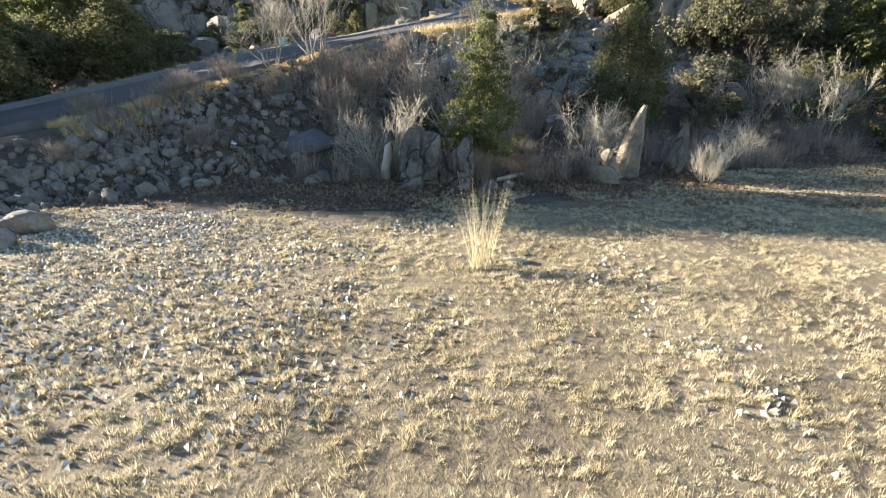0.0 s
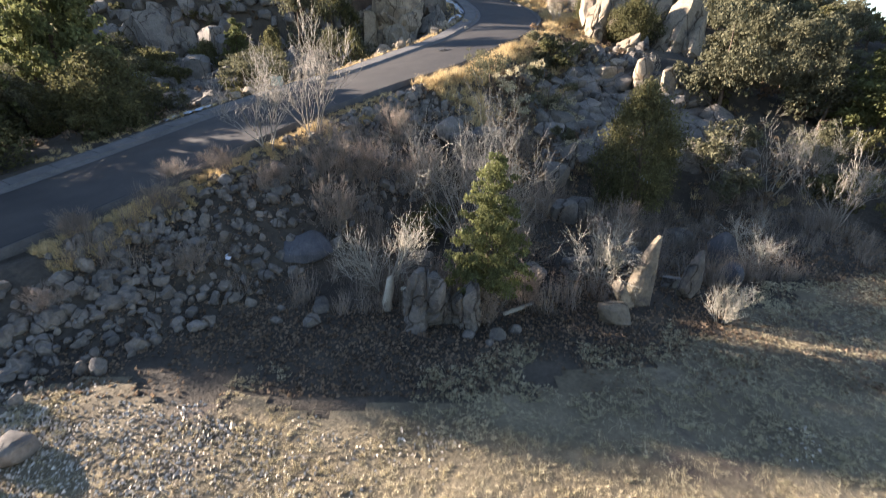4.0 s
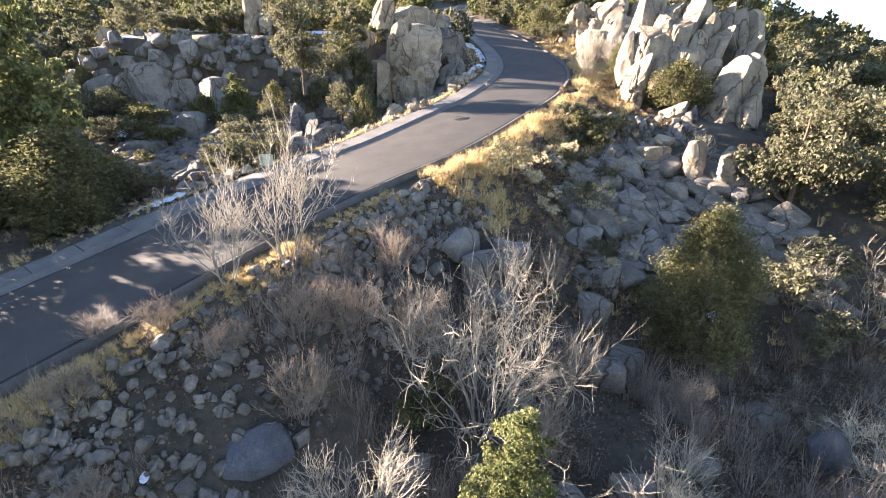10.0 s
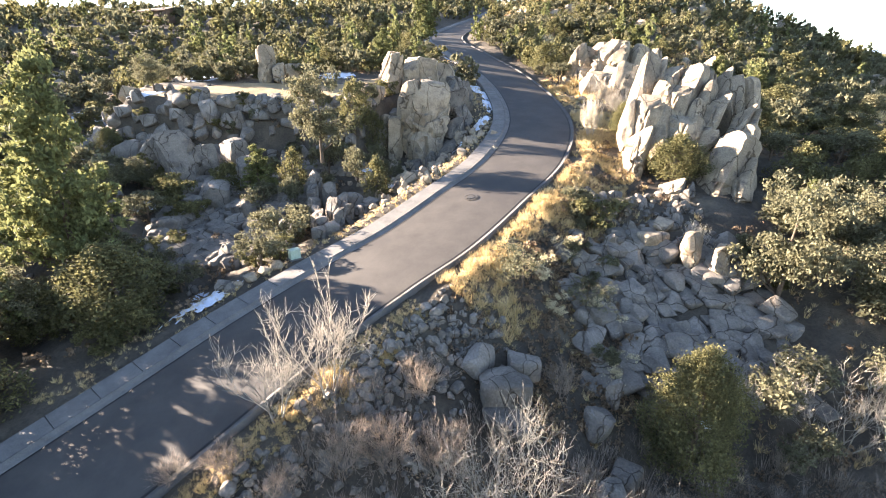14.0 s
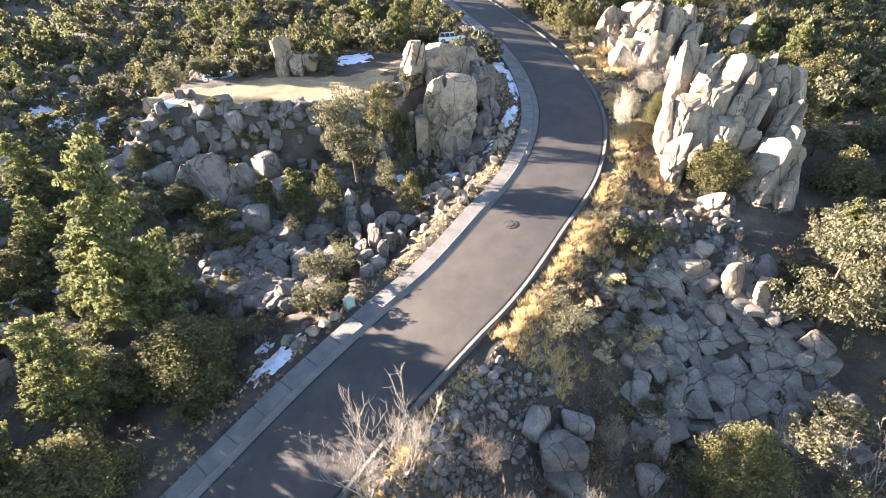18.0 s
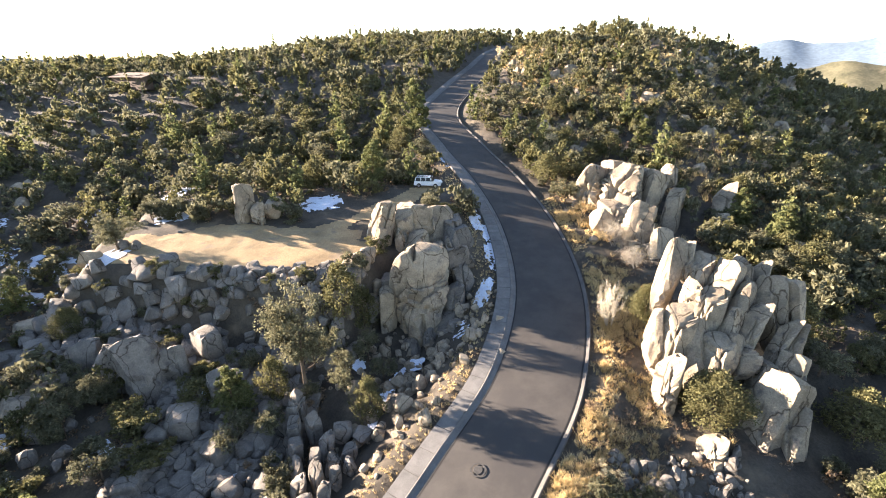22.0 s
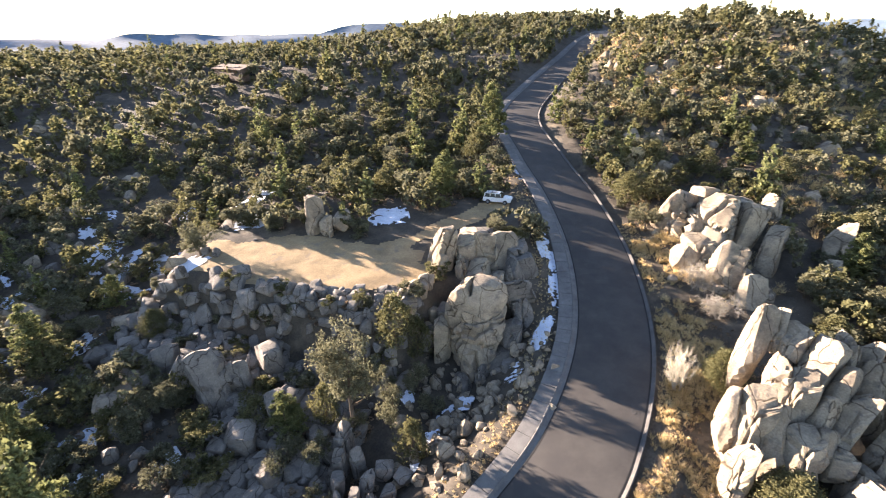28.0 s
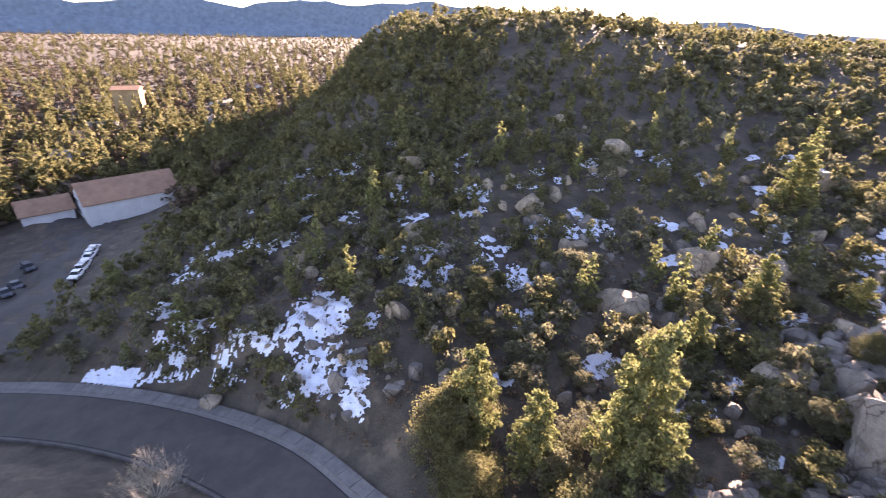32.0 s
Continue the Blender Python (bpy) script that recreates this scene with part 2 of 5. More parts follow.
def land(x, y, rough=True):
    x, y = np.atleast_1d(np.asarray(x, float)), np.atleast_1d(np.asarray(y, float))
    zr, d = beside(x, y)
    # the left side: a gully, the hill ahead and the hill to the west, falling to the valley in the south
    u = y + 0.17 * (-x - 50)
    north = 0.24 * (y - 50)
    west = 0.215 * (-x - 50) * smooth(-65, 25, u)
    left = 3 + np.logaddexp(np.logaddexp(north / 3, west / 3), -1.0) * 3
    crown = 13 + 8 * smooth(-110, -15, x) - 6 * smooth(80, 190, y) * smooth(-30, -130, x)
    left = np.where(left > 30, 30 + crown * np.tanh((left - 30) / crown), left)
    left = left + 7 * np.exp(-((x + 215) / 60)**2 - ((y - 40) / 55)**2)
    valley = smooth(12, -75, u)
    left = left * (1 - valley) - 11 * valley
    terrace = smooth(-54, -47, x + 3 * roll_noise(x, y, 0.14, 14)) * smooth(73.6, 77.4, y + 0.12 * (x + 20) - 8 * smooth(-14, -8, x) + 1.2 * roll_noise(x, y, 0.2, 9)) * smooth(116, 103, y)
    left = left * (1 - terrace) + (16.4 + 0.15 * (y - 77)) * terrace
    # the right side: the field, the bank above it, and the hill
    up = np.interp(y, (26, 33, 42, 52, 64, 90, 125, 170, 220, 300), (0, 0.8, 4.6, 8.4, 12, 16.5, 24, 32.5, 40, 44))
    up = up * (1 - 0.35 * smooth(27, 36, x) * smooth(64, 46, y))
    right = up + 8.5 * np.exp(-((x - 72) / 52)**2 - ((y - 205) / 62)**2)
    right = right - 0.14 * np.clip(x - 62, 0, 70) * smooth(60, 120, y) - 0.12 * np.maximum(x - 95, 0) - 0.05 * np.maximum(-y - 40, 0)
    right = right - 3.5 * smooth(45, 75, x) * smooth(60, 80, y) * smooth(190, 130, y)
    right = np.maximum(right, -40)
    far = smooth(280, 520, np.hypot(x, y - 60))
    bank = np.abs(zr - np.where(d < 0, left, right))
    wl = smooth(6.3, 15, -d)
    wr = 0.5 * smooth(5.0, 7.0 + 1.7 * bank, d) + 0.5 * np.clip((d - 5.0) / (2.0 + 1.7 * bank), 0, 1)
    z = np.where(d < 0, zr * (1 - wl) + left * wl, zr * (1 - wr) + right * wr)
    z = z * (1 - far) + (-14 + 4 * roll_noise(x, y, 0.004, 3)) * far
    field = smooth(31, 24, y) * smooth(-19, -13, x)
    wild = smooth(6.8, 11, np.abs(d)) * (1 - field) * (1 - 0.9 * terrace * (d < 0))
    wild = wild * (1 - 0.7 * ((d > 0) & (d < 16)) * smooth(48, 40, y))
    if rough:
        z = z + wild * (0.9 * roll_noise(x, y, 0.13, 1) + 0.4 * roll_noise(x, y, 0.6, 2)) + 0.04 * roll_noise(x, y, 0.5, 5) * (1 - wild)
    return z - 0.3 * smooth(6.4, 5.6, np.abs(d + 0.7))


def ground_at(x, y):
    return float(land(x, y)[0])


# ---- mesh helpers ----
def mesh_of(name, verts, faces, mat=None, soft_faces=False):
    me = bpy.data.meshes.new(name)
    verts = np.asarray(verts, float)
    if isinstance(faces, np.ndarray):
        k = faces.shape[1]
        me.vertices.add(len(verts))
        me.vertices.foreach_set("co", verts.ravel())
        me.loops.add(faces.size)
        me.loops.foreach_set("vertex_index", faces.ravel().astype(np.int32))
        me.polygons.add(len(faces))
        me.polygons.foreach_set("loop_start", np.arange(0, faces.size, k, dtype=np.int32))
        me.polygons.foreach_set("loop_total", np.full(len(faces), k, dtype=np.int32))
        me.update(calc_edges=True)
    else:
        me.from_pydata(verts.tolist(), [], faces)
        me.update()
    if mat:
        me.materials.append(mat)
    if soft_faces:
        me.polygons.foreach_set("use_smooth", [True] * len(me.polygons))
    if soft_faces == "edged":
        me.set_sharp_from_angle(angle=radians(26))
    return me


def part(name, me, parent, label="", m=None):
    """One mesh object under a thing or a part."""
    ob = new(name, me)
    ob.parent = parent
    if m is not None:
        ob.matrix_basis = m
    return tagged(ob, label) if label else ob


def empty(name, m, label, category, group="", kind=""):
    ob = new(name)
    ob.matrix_basis = m
    return tagged(ob, label, category, group, kind)


def bm_mesh(name, bm, mat, soft_faces=False):
    me = bpy.data.meshes.new(name)
    bm.to_mesh(me)
    bm.free()
    me.materials.append(mat)
    if soft_faces:
        me.polygons.foreach_set("use_smooth", [True] * len(me.polygons))
    return me


def box_mesh(name, x, y, z, mat, bevel=0.0, at=(0, 0, 0)):
    bm = bmesh.new()
    bmesh.ops.create_cube(bm, size=1, matrix=Matrix.Translation(at) @ Matrix.Diagonal((x, y, z, 1)))
    if bevel:
        bmesh.ops.bevel(bm, geom=bm.edges[:], offset=bevel, segments=2, affect="EDGES")
    return bm_mesh(name, bm, mat)


def tubes(paths, sides=4):
    """Tapered tubes along paths, each a list of (point, radius), in one mesh."""
    vs, fs = [], []
    for path in paths:
        p = np.array([q[0] for q in path], float)
        r = [q[1] for q in path]
        for n in range(len(p)):
            way = p[min(n + 1, len(p) - 1)] - p[max(n - 1, 0)]
            way /= np.linalg.norm(way) + 1e-9
            a = np.cross(way, (0.3, 0.5, 0.81) if abs(way[2]) < 0.7 else (1, 0.2, 0))
            a /= np.linalg.norm(a)
            b = np.cross(way, a)
            base = len(vs)
            for s in range(sides):
                w = 2 * math.pi * s / sides
                vs.append(p[n] + r[n] * (math.cos(w) * a + math.sin(w) * b))
            if n:
                for s in range(sides):
                    fs.append((base - sides + s, base - sides + (s + 1) % sides, base + (s + 1) % sides, base + s))
    return np.array(vs), np.array(fs)


# ---- ground ----
def spread(lo, hi, step, far, grow=1.13):
    mid = list(np.arange(lo, hi, step))
    out, s, v = [], step, hi
    while v < far:
        out.append(v)
        s *= grow
        v += s
    low, s, v = [], step, lo - step
    while v > -far:
        low.append(v)
        s *= grow
        v -= s
    return np.array(low[::-1] + mid + out)


gx, gy = spread(-62, 56, 0.8, 4300), spread(-12, 132, 0.8, 4300)
X, Y = np.meshgrid(gx, gy)
Z = land(X.ravel(), Y.ravel())
idx = np.arange(X.size).reshape(X.shape)
quads = np.stack([idx[:-1, :-1], idx[:-1, 1:], idx[1:, 1:], idx[1:, :-1]], -1).reshape(-1, 4)
ground = tagged(new("ground", mesh_of("ground", np.stack([X.ravel(), Y.ravel(), Z], 1), quads, M_ground, True)),
                "dry brown earth of rocky hills with a field between them", "ground", kind="structure")


# ---- road ----
def strip(name, offsets, a=0, b=None, mat=None, label="", category=""):
    """A sheet swept along the road through (distance to the right, height) pairs."""
    sl = slice(a, b)
    p, r = LINE[sl], RIGHT[sl]
    v = np.stack([np.c_[p[:, :2] + o * r, p[:, 2] + h] for o, h in offsets], 1)
    k = len(offsets)
    i = np.arange(len(p) * k).reshape(-1, k)
    q = np.stack([i[:-1, :-1], i[:-1, 1:], i[1:, 1:], i[1:, :-1]], -1).reshape(-1, 4)
    return tagged(new(name, mesh_of(name, v.reshape(-1, 3), q, mat, True)), label, category, kind="structure")


road = strip("road", [(-3.75, 0.0), (-2, 0.05), (0, 0.09), (2, 0.05), (3.75, 0.0)], 0, None, M_asphalt,
             "two-lane grey asphalt road winding up the hill", "road")
strip("gutter_left", [(-3.75, -0.2), (-3.75, 0.004), (-4.05, -0.02), (-4.3, 0.02), (-4.38, 0.15), (-4.5, 0.15), (-4.5, -0.2)], 0, None, M_concrete,
      "pale concrete kerb and gutter beside the pavement", "kerb")
strip("kerb_right", [(3.75, -0.2), (3.75, 0.004), (4.05, -0.02), (4.13, 0.13), (4.24, 0.13), (4.24, -0.35)], 0, None, M_kerb,
      "pale concrete kerb along the bank side of the road", "kerb")
strip("gutter_seam", [(-3.84, 0.004), (-3.7, 0.014)], 0, None, M_seam, "dark sealed joint between asphalt and gutter", "joint")
strip("kerb_seam", [(3.68, 0.014), (3.84, 0.004)], 0, None, M_seam, "dark sealed joint between asphalt and kerb", "joint")

tagged(new("pavement", strip("pavement_bed", [(-4.5, 0.06), (-6.05, 0.06), (-6.05, -0.4)], 0, None, M_concrete).data), "pale concrete pavement along the uphill side of the road", "pavement", kind="structure")
pavement = scene.objects["pavement"]
bpy.data.objects.remove(scene.objects["pavement_bed"])


# ---- shapes that grow ----
def cloud_of_leaves(centres, radii, leaves, size, r, flat=0.75):
    """Small four-cornered leaf sprays round the given clump centres."""
    n = len(centres)
    c = np.repeat(np.asarray(centres, float), leaves, 0)
    d = r.normal(size=(n * leaves, 3))
    d /= np.linalg.norm(d, axis=1)[:, None]
    d *= (r.random(n * leaves) ** 0.45)[:, None] * np.repeat(radii, leaves)[:, None]
    d[:, 2] *= flat
    p = c + d
    a = r.normal(size=p.shape)
    a[:, 2] += 0.5
    a /= np.linalg.norm(a, axis=1)[:, None]
    b = np.cross(a, r.normal(size=p.shape))
    b /= np.linalg.norm(b, axis=1)[:, None]
    s = size * (0.6 + 0.8 * r.random(len(p)))[:, None]
    v = np.stack([p - a * s, p + b * s * 0.5, p + a * s, p - b * s * 0.5], 1).reshape(-1, 3)
    f = np.arange(len(v)).reshape(-1, 4)
    return v, f


def juniper_crown(r, h, w, clumps, leaves, size):
    """A dense upright crown with ragged pointed tufts, from near the ground."""
    c = []
    while len(c) < clumps:
        z = r.random()
        reach = math.sin(math.pi * min(1, 0.16 + 0.84 * z) ** 0.8) ** 0.7
        a = r.random() * 2 * math.pi
        q = reach * w * (0.55 + 0.5 * r.random()) * (1 + 0.22 * math.sin(3 * a + 5 * z))
        c.append((math.cos(a) * q, math.sin(a) * q, h * (0.1 + 0.86 * z)))
    return cloud_of_leaves(c, np.full(len(c), w * 0.24) * (0.6 + 0.8 * r.random(len(c))), leaves, size, r, 1.25)


def round_crown(r, h, w, clumps, leaves, size, low=0.25):
    """A broad uneven crown: a few boughs, each with its own clumps of leaves, and gaps between them."""
    c, boughs = [], []
    for n in range(max(5, clumps // 14)):
        d = r.normal(size=3)
        d /= np.linalg.norm(d)
        q = 0.35 + 0.4 * r.random()
        boughs.append((d[0] * w * q, d[1] * w * q, h * (low + (1 - low) * 0.48) + d[2] * h * (1 - low) * 0.36 * (0.5 + q), 0.3 + 0.22 * r.random()))
    for n in range(clumps):
        bx, by, bz, k = boughs[n % len(boughs)]
        d = r.normal(size=3)
        d *= (0.6 + 0.4 * r.random()) / np.linalg.norm(d)
        c.append((bx + d[0] * w * k, by + d[1] * w * k, max(bz + d[2] * h * k * 0.42, 0.04 * h)))
    return cloud_of_leaves(c, np.full(clumps, w * 0.17) * (0.5 + r.random(clumps)), leaves, size, r, 0.75)


def pine_crown(r, h, w, whorls, leaves, size):
    c, rad = [], []
    for n in range(whorls):
        z = 0.2 + 0.78 * n / (whorls - 1)
        reach = w * (1.1 - z) ** 0.6 * (0.8 + 0.4 * r.random())
        for _ in range(max(2, int(7 * (1.1 - z)) + 1)):
            a = r.random() * 2 * math.pi
            for q in (0.35, 0.65, 0.95):
                c.append((math.cos(a) * reach * q, math.sin(a) * reach * q, h * z + 0.16 * reach * q + 0.25 * r.normal()))
                rad.append(0.17 * w * (1.25 - 0.5 * q) * (0.7 + 0.6 * r.random()))
    return cloud_of_leaves(c, np.array(rad), leaves, size, r, 0.7)


def trunk_paths(r, h, base, lean=0.06, limbs=6, reach=0.4):
    x = y = 0.0
    stem = []
    for n in range(7):
        stem.append(((x, y, -0.5 + (h + 0.5) * n / 6), base * (1 - 0.82 * n / 6)))
        x, y = x + r.normal() * lean * h / 6, y + r.normal() * lean * h / 6
    paths = [stem]
    for _ in range(limbs):
        n = r.integers(1, 6)
        (px, py, pz), pr = stem[n]
        a, k = r.random() * 2 * math.pi, h * reach * (1 - 0.1 * n) * (0.7 + 0.5 * r.random())
        paths.append([((px + math.cos(a) * k * q, py + math.sin(a) * k * q, pz + k * (0.35 * q + 0.3 * q * q)), pr * 0.5 * (1.05 - q)) for q in (0, 0.35, 0.7, 1.0)])
    return paths


def bare_paths(r, h, base, depth=4, spread_=0.55, splits=(3, 5), up=0.35, stems=1, fine=0.011, tilt=0.45):
    """Leafless branching from one or more stems: thick limbs and fine twigs."""
    thick, thin = [], []

    def grow(p, way, length, radius, level):
        radius = max(radius, fine)
        pts, q, d = [(p, radius)], np.array(p, float), np.array(way, float)
        for n in range(3):
            d = d + r.normal(size=3) * 0.16 + np.array((0, 0, up * 0.3))
            d /= np.linalg.norm(d)
            q = q + d * length / 3
            pts.append((tuple(q), radius * (1 - 0.22 * (n + 1))))
        (thick if level < 2 else thin).append(pts)
        if level >= depth:
            return
        for _ in range(r.integers(*splits)):
            s = pts[r.integers(1, 4)]
            w = d + r.normal(size=3) * spread_
            w /= np.linalg.norm(w)
            grow(s[0], w, length * (0.58 + 0.22 * r.random()), s[1] * 0.62, level + 1)

    for n in range(stems):
        a = 2 * math.pi * n / stems + r.random()
        out = 0.0 if stems == 1 else tilt * (0.4 + 0.9 * r.random())
        grow((0.12 * math.cos(a) * (stems > 1), 0.12 * math.sin(a) * (stems > 1), -0.25), (math.cos(a) * out, math.sin(a) * out, 1), h * 0.42, base, 0)
    return thick, thin


PLANTS = {}


def leafy_tree(key, name, label, category, crown, leaf_mat, h, base, limbs=7):
    r = np.random.default_rng(len(PLANTS) + 11)
    v, f = crown(r)
    t = empty(name, pose(0, 0, -900), label, category)
    part("trunk", mesh_of("trunk", *tubes(trunk_paths(r, h, base, limbs=limbs), 6), M_bark, True), t, "rough brown trunk with limbs")
    part("crown", mesh_of("crown", v, f, leaf_mat), t)
    PLANTS[key] = t


def bare_tree(key, name, label, category, h, base, mat, depth=4, stems=1, spread_=0.55, splits=(3, 5), up=0.35, fine=0.011, tilt=0.45):
    r = np.random.default_rng(len(PLANTS) + 31)
    thick, thin = bare_paths(r, h, base, depth, spread_, splits, up, stems, fine, tilt)
    t = empty(name, pose(0, 0, -900), label, category)
    part("trunk", mesh_of("trunk", *tubes(thick, 5), mat, True), t)
    part("twig_crown", mesh_of("twig_crown", *tubes(thin, 3), mat), t, "fine leafless twigs")
    PLANTS[key] = t


for n in range(2):
    leafy_tree(f"juniper{n}", "juniper_tree", "dense olive-green juniper tree on the rocky slope", "juniper", lambda r: juniper_crown(r, 6, 2.6, 420, 34, 0.1), M_juniper, 5.0, 0.16)
    leafy_tree(f"oak{n}", "live_oak_tree", "grey-green live oak with a broad open crown", "tree", lambda r: round_crown(r, 6, 3.1, 170, 56, 0.1), M_oak, 4.6, 0.2, 9)
    leafy_tree(f"pine{n}", "pine_tree", "yellow-green pine tree on the hillside", "pine", lambda r: pine_crown(r, 10, 2.9, 22, 52, 0.14), M_pine, 9.6, 0.19, 4)
    leafy_tree(f"shrub{n}", "evergreen_shrub", "round olive evergreen shrub among the rocks", "shrub", lambda r: round_crown(r, 2.4, 1.5, 70, 40, 0.085, 0.02), (M_oak, M_juniper)[n], 1.8, 0.07, 6)
leafy_tree("small_oak", "live_oak_tree", "grey-green live oak among the rocks", "tree", lambda r: round_crown(r, 6, 3.1, 110, 30, 0.15), M_oak, 4.6, 0.2, 7)
leafy_tree("small_juniper", "juniper_tree", "olive juniper tree among the rocks", "juniper", lambda r: juniper_crown(r, 6, 2.6, 150, 26, 0.15), M_juniper, 5.0, 0.16, 5)
leafy_tree("young_pine", "young_pine", "bright green young pine in front of the bank", "pine", lambda r: pine_crown(r, 6.2, 1.75, 22, 90, 0.055), M_pine, 5.8, 0.09, 3)
leafy_tree("tall_juniper", "juniper_tree", "tall dense olive juniper on the bank", "juniper", lambda r: juniper_crown(r, 7.8, 2.35, 620, 46, 0.075), M_juniper, 6.6, 0.2, 9)
leafy_tree("airy", "mesquite_tree", "airy olive tree with thin foliage by the kerb", "tree", lambda r: round_crown(r, 4, 2.1, 90, 22, 0.07, 0.3), M_oak, 3.4, 0.08, 9)
leafy_tree("tan_shrub", "tan_shrub", "tan leafless-looking shrub with dry leaves", "shrub", lambda r: round_crown(r, 2.6, 1.6, 80, 30, 0.06, 0.05), M_straw, 2.0, 0.05, 7)
leafy_tree("brush", "brown_brush", "low brown dry brush on the bank", "shrub", lambda r: round_crown(r, 1.2, 0.9, 60, 24, 0.05, 0.0), M_brush, 0.9, 0.03, 6)
bare_tree("bare_round", "bare_tree", "pale grey leafless tree with a round twiggy crown", "tree", 6.4, 0.12, M_bare, 6, 3, 0.62, (3, 5), 0.22)
bare_tree("bare_fan", "bare_tree", "pale grey leafless tree with a round fan of fine twigs", "tree", 7.6, 0.07, M_bare, 4, 9, 0.5, (3, 5), 0.2, 0.0125, 0.85)
bare_tree("bare_tall", "bare_tree", "thin grey leafless tree with upright twigs", "tree", 6.4, 0.06, M_bare, 4, 4, 0.42, (3, 5), 0.5, 0.013, 0.5)
bare_tree("bare_pale", "bare_tree", "bleached leafless tree with drooping twigs", "tree", 4.6, 0.05, M_white_wood, 3, 6, 0.5, (4, 7), 0.2, 0.011, 0.7)
bare_tree("thicket", "bare_shrub", "grey leafless shrub on the stony bank", "shrub", 3.4, 0.026, M_thicket, 3, 11, 0.42, (3, 6), 0.55, 0.0095, 0.55)
bare_tree("broom", "bare_shrub", "pale broom-like leafless shrub by the kerb", "shrub", 3.2, 0.03, M_white_wood, 3, 12, 0.3, (3, 6), 0.9)


def plant(key, x, y, h=1.0, w=None, turn=None, sink=0.1, label="", tilt=0, group="", z=None):
    t = rng.random() * 360 if turn is None else turn
    w = h if w is None else w
    at = ground_at(x, y) - sink if z is None else z
    ob = copy_thing(PLANTS[key], pose(x, y, at, tilt, tilt * 0.6, t) @ Matrix.Diagonal((w, w, h, 1)))
    if label:
        tagged(ob, label)
    if group:
        tagged(ob, group=group)
    return ob


# ---- rocks ----
def rock_points(r, levels, cuts, lumpy):
    bm = bmesh.new()
    bmesh.ops.create_icosphere(bm, subdivisions=levels, radius=1)
    v = np.array([q.co[:] for q in bm.verts])
    f = np.array([[q.index for q in p.verts] for p in bm.faces])
    bm.free()
    turn = np.linalg.qr(r.normal(size=(3, 3)))[0] if levels < 3 else np.eye(3)
    v = v @ turn
    v = np.sign(v) * np.abs(v) ** (0.36 if levels == 3 else 0.52)
    v /= np.abs(v).max(0)
    v = v @ turn.T * 0.9
    for _ in range(cuts):
        n = r.normal(size=3)
        n /= np.linalg.norm(n)
        d = 0.6 + 0.34 * r.random()
        over = np.maximum(v @ n - d, 0)
        v = v - over[:, None] * n * 0.93
    s = r.random() * 50
    for k, amp in ((1.3, lumpy), (3.3, lumpy * 0.45), (8.0, lumpy * 0.16)):
        v = v * (1 + amp * np.array([noise.noise(Vector(q * k) + Vector((s, s, s))) for q in v]))[:, None]
    return v, f


ROCKS = {}
for n in range(7):
    r = np.random.default_rng(90 + n)
    ROCKS[f"stone{n}"] = rock_points(r, 2, 12, 0.07)
for n in range(6):
    r = np.random.default_rng(190 + n)
    ROCKS[f"boulder{n}"] = rock_points(r, 4, 17, 0.075)
for n in range(6):
    r = np.random.default_rng(290 + n)
    v, f = rock_points(r, 3, 7, 0.05)
    ROCKS[f"block{n}"] = v, f


def column_points(r, levels, grooves):
    """A tall joint-bounded column of granite with a rounded top and open cracks."""
    bm = bmesh.new()
    bmesh.ops.create_icosphere(bm, subdivisions=levels, radius=1)
    v = np.array([q.co[:] for q in bm.verts])
    f = np.array([[q.index for q in p.verts] for p in bm.faces])
    bm.free()
    v = np.sign(v) * np.abs(v) ** np.array((0.45, 0.45, 0.8))
    v /= np.abs(v).max(0)
    v[:, :2] *= (1 - 0.1 * v[:, 2:3])
    for n in range(16):
        a = r.random() * 2 * math.pi
        w = np.array((math.cos(a), math.sin(a), (0.15 if n < 10 else 0.9) * r.normal()))
        w /= np.linalg.norm(w)
        over = np.maximum(v @ w - (0.56 + 0.34 * r.random()), 0)
        v = v - over[:, None] * w * 0.96
    s = r.random() * 50
    for k, amp in ((1.4, 0.08), (3.5, 0.04), (8.0, 0.018)):
        v = v * (1 + amp * np.array([noise.noise(Vector((q[0] * k, q[1] * k, q[2] * k * 0.6)) + Vector((s, s, s))) for q in v]))[:, None]
    wave = np.array([noise.noise(Vector(q * 2.2) + Vector((s, 9, s))) for q in v]) * 0.12
    for n in range(grooves):
        a = r.random() * 2 * math.pi
        w = np.array((math.cos(a), math.sin(a), 0.25 * r.normal())) if n % 3 else np.array((0.25 * r.normal(), 0.25 * r.normal(), 1.0))
        w /= np.linalg.norm(w)
        gap = np.exp(-((v @ w - 0.9 * (r.random() - 0.5) + wave) / 0.045) ** 2)
        v = v * (1 - 0.2 * gap)[:, None]
    return v, f


for n in range(6):
    ROCKS[f"column{n}"] = column_points(np.random.default_rng(390 + n), 4, 2 + n % 2)
for n in range(3):
    ROCKS[f"dome{n}"] = column_points(np.random.default_rng(490 + n), 5, 5)
ROCK_MESH = {}


def rock_mesh(key, mat):
    if (key, mat.name) not in ROCK_MESH:
        v, f = ROCKS[key]
        ROCK_MESH[key, mat.name] = mesh_of(key.rstrip("0123456789"), v, f, mat, "edged")
    return ROCK_MESH[key, mat.name]


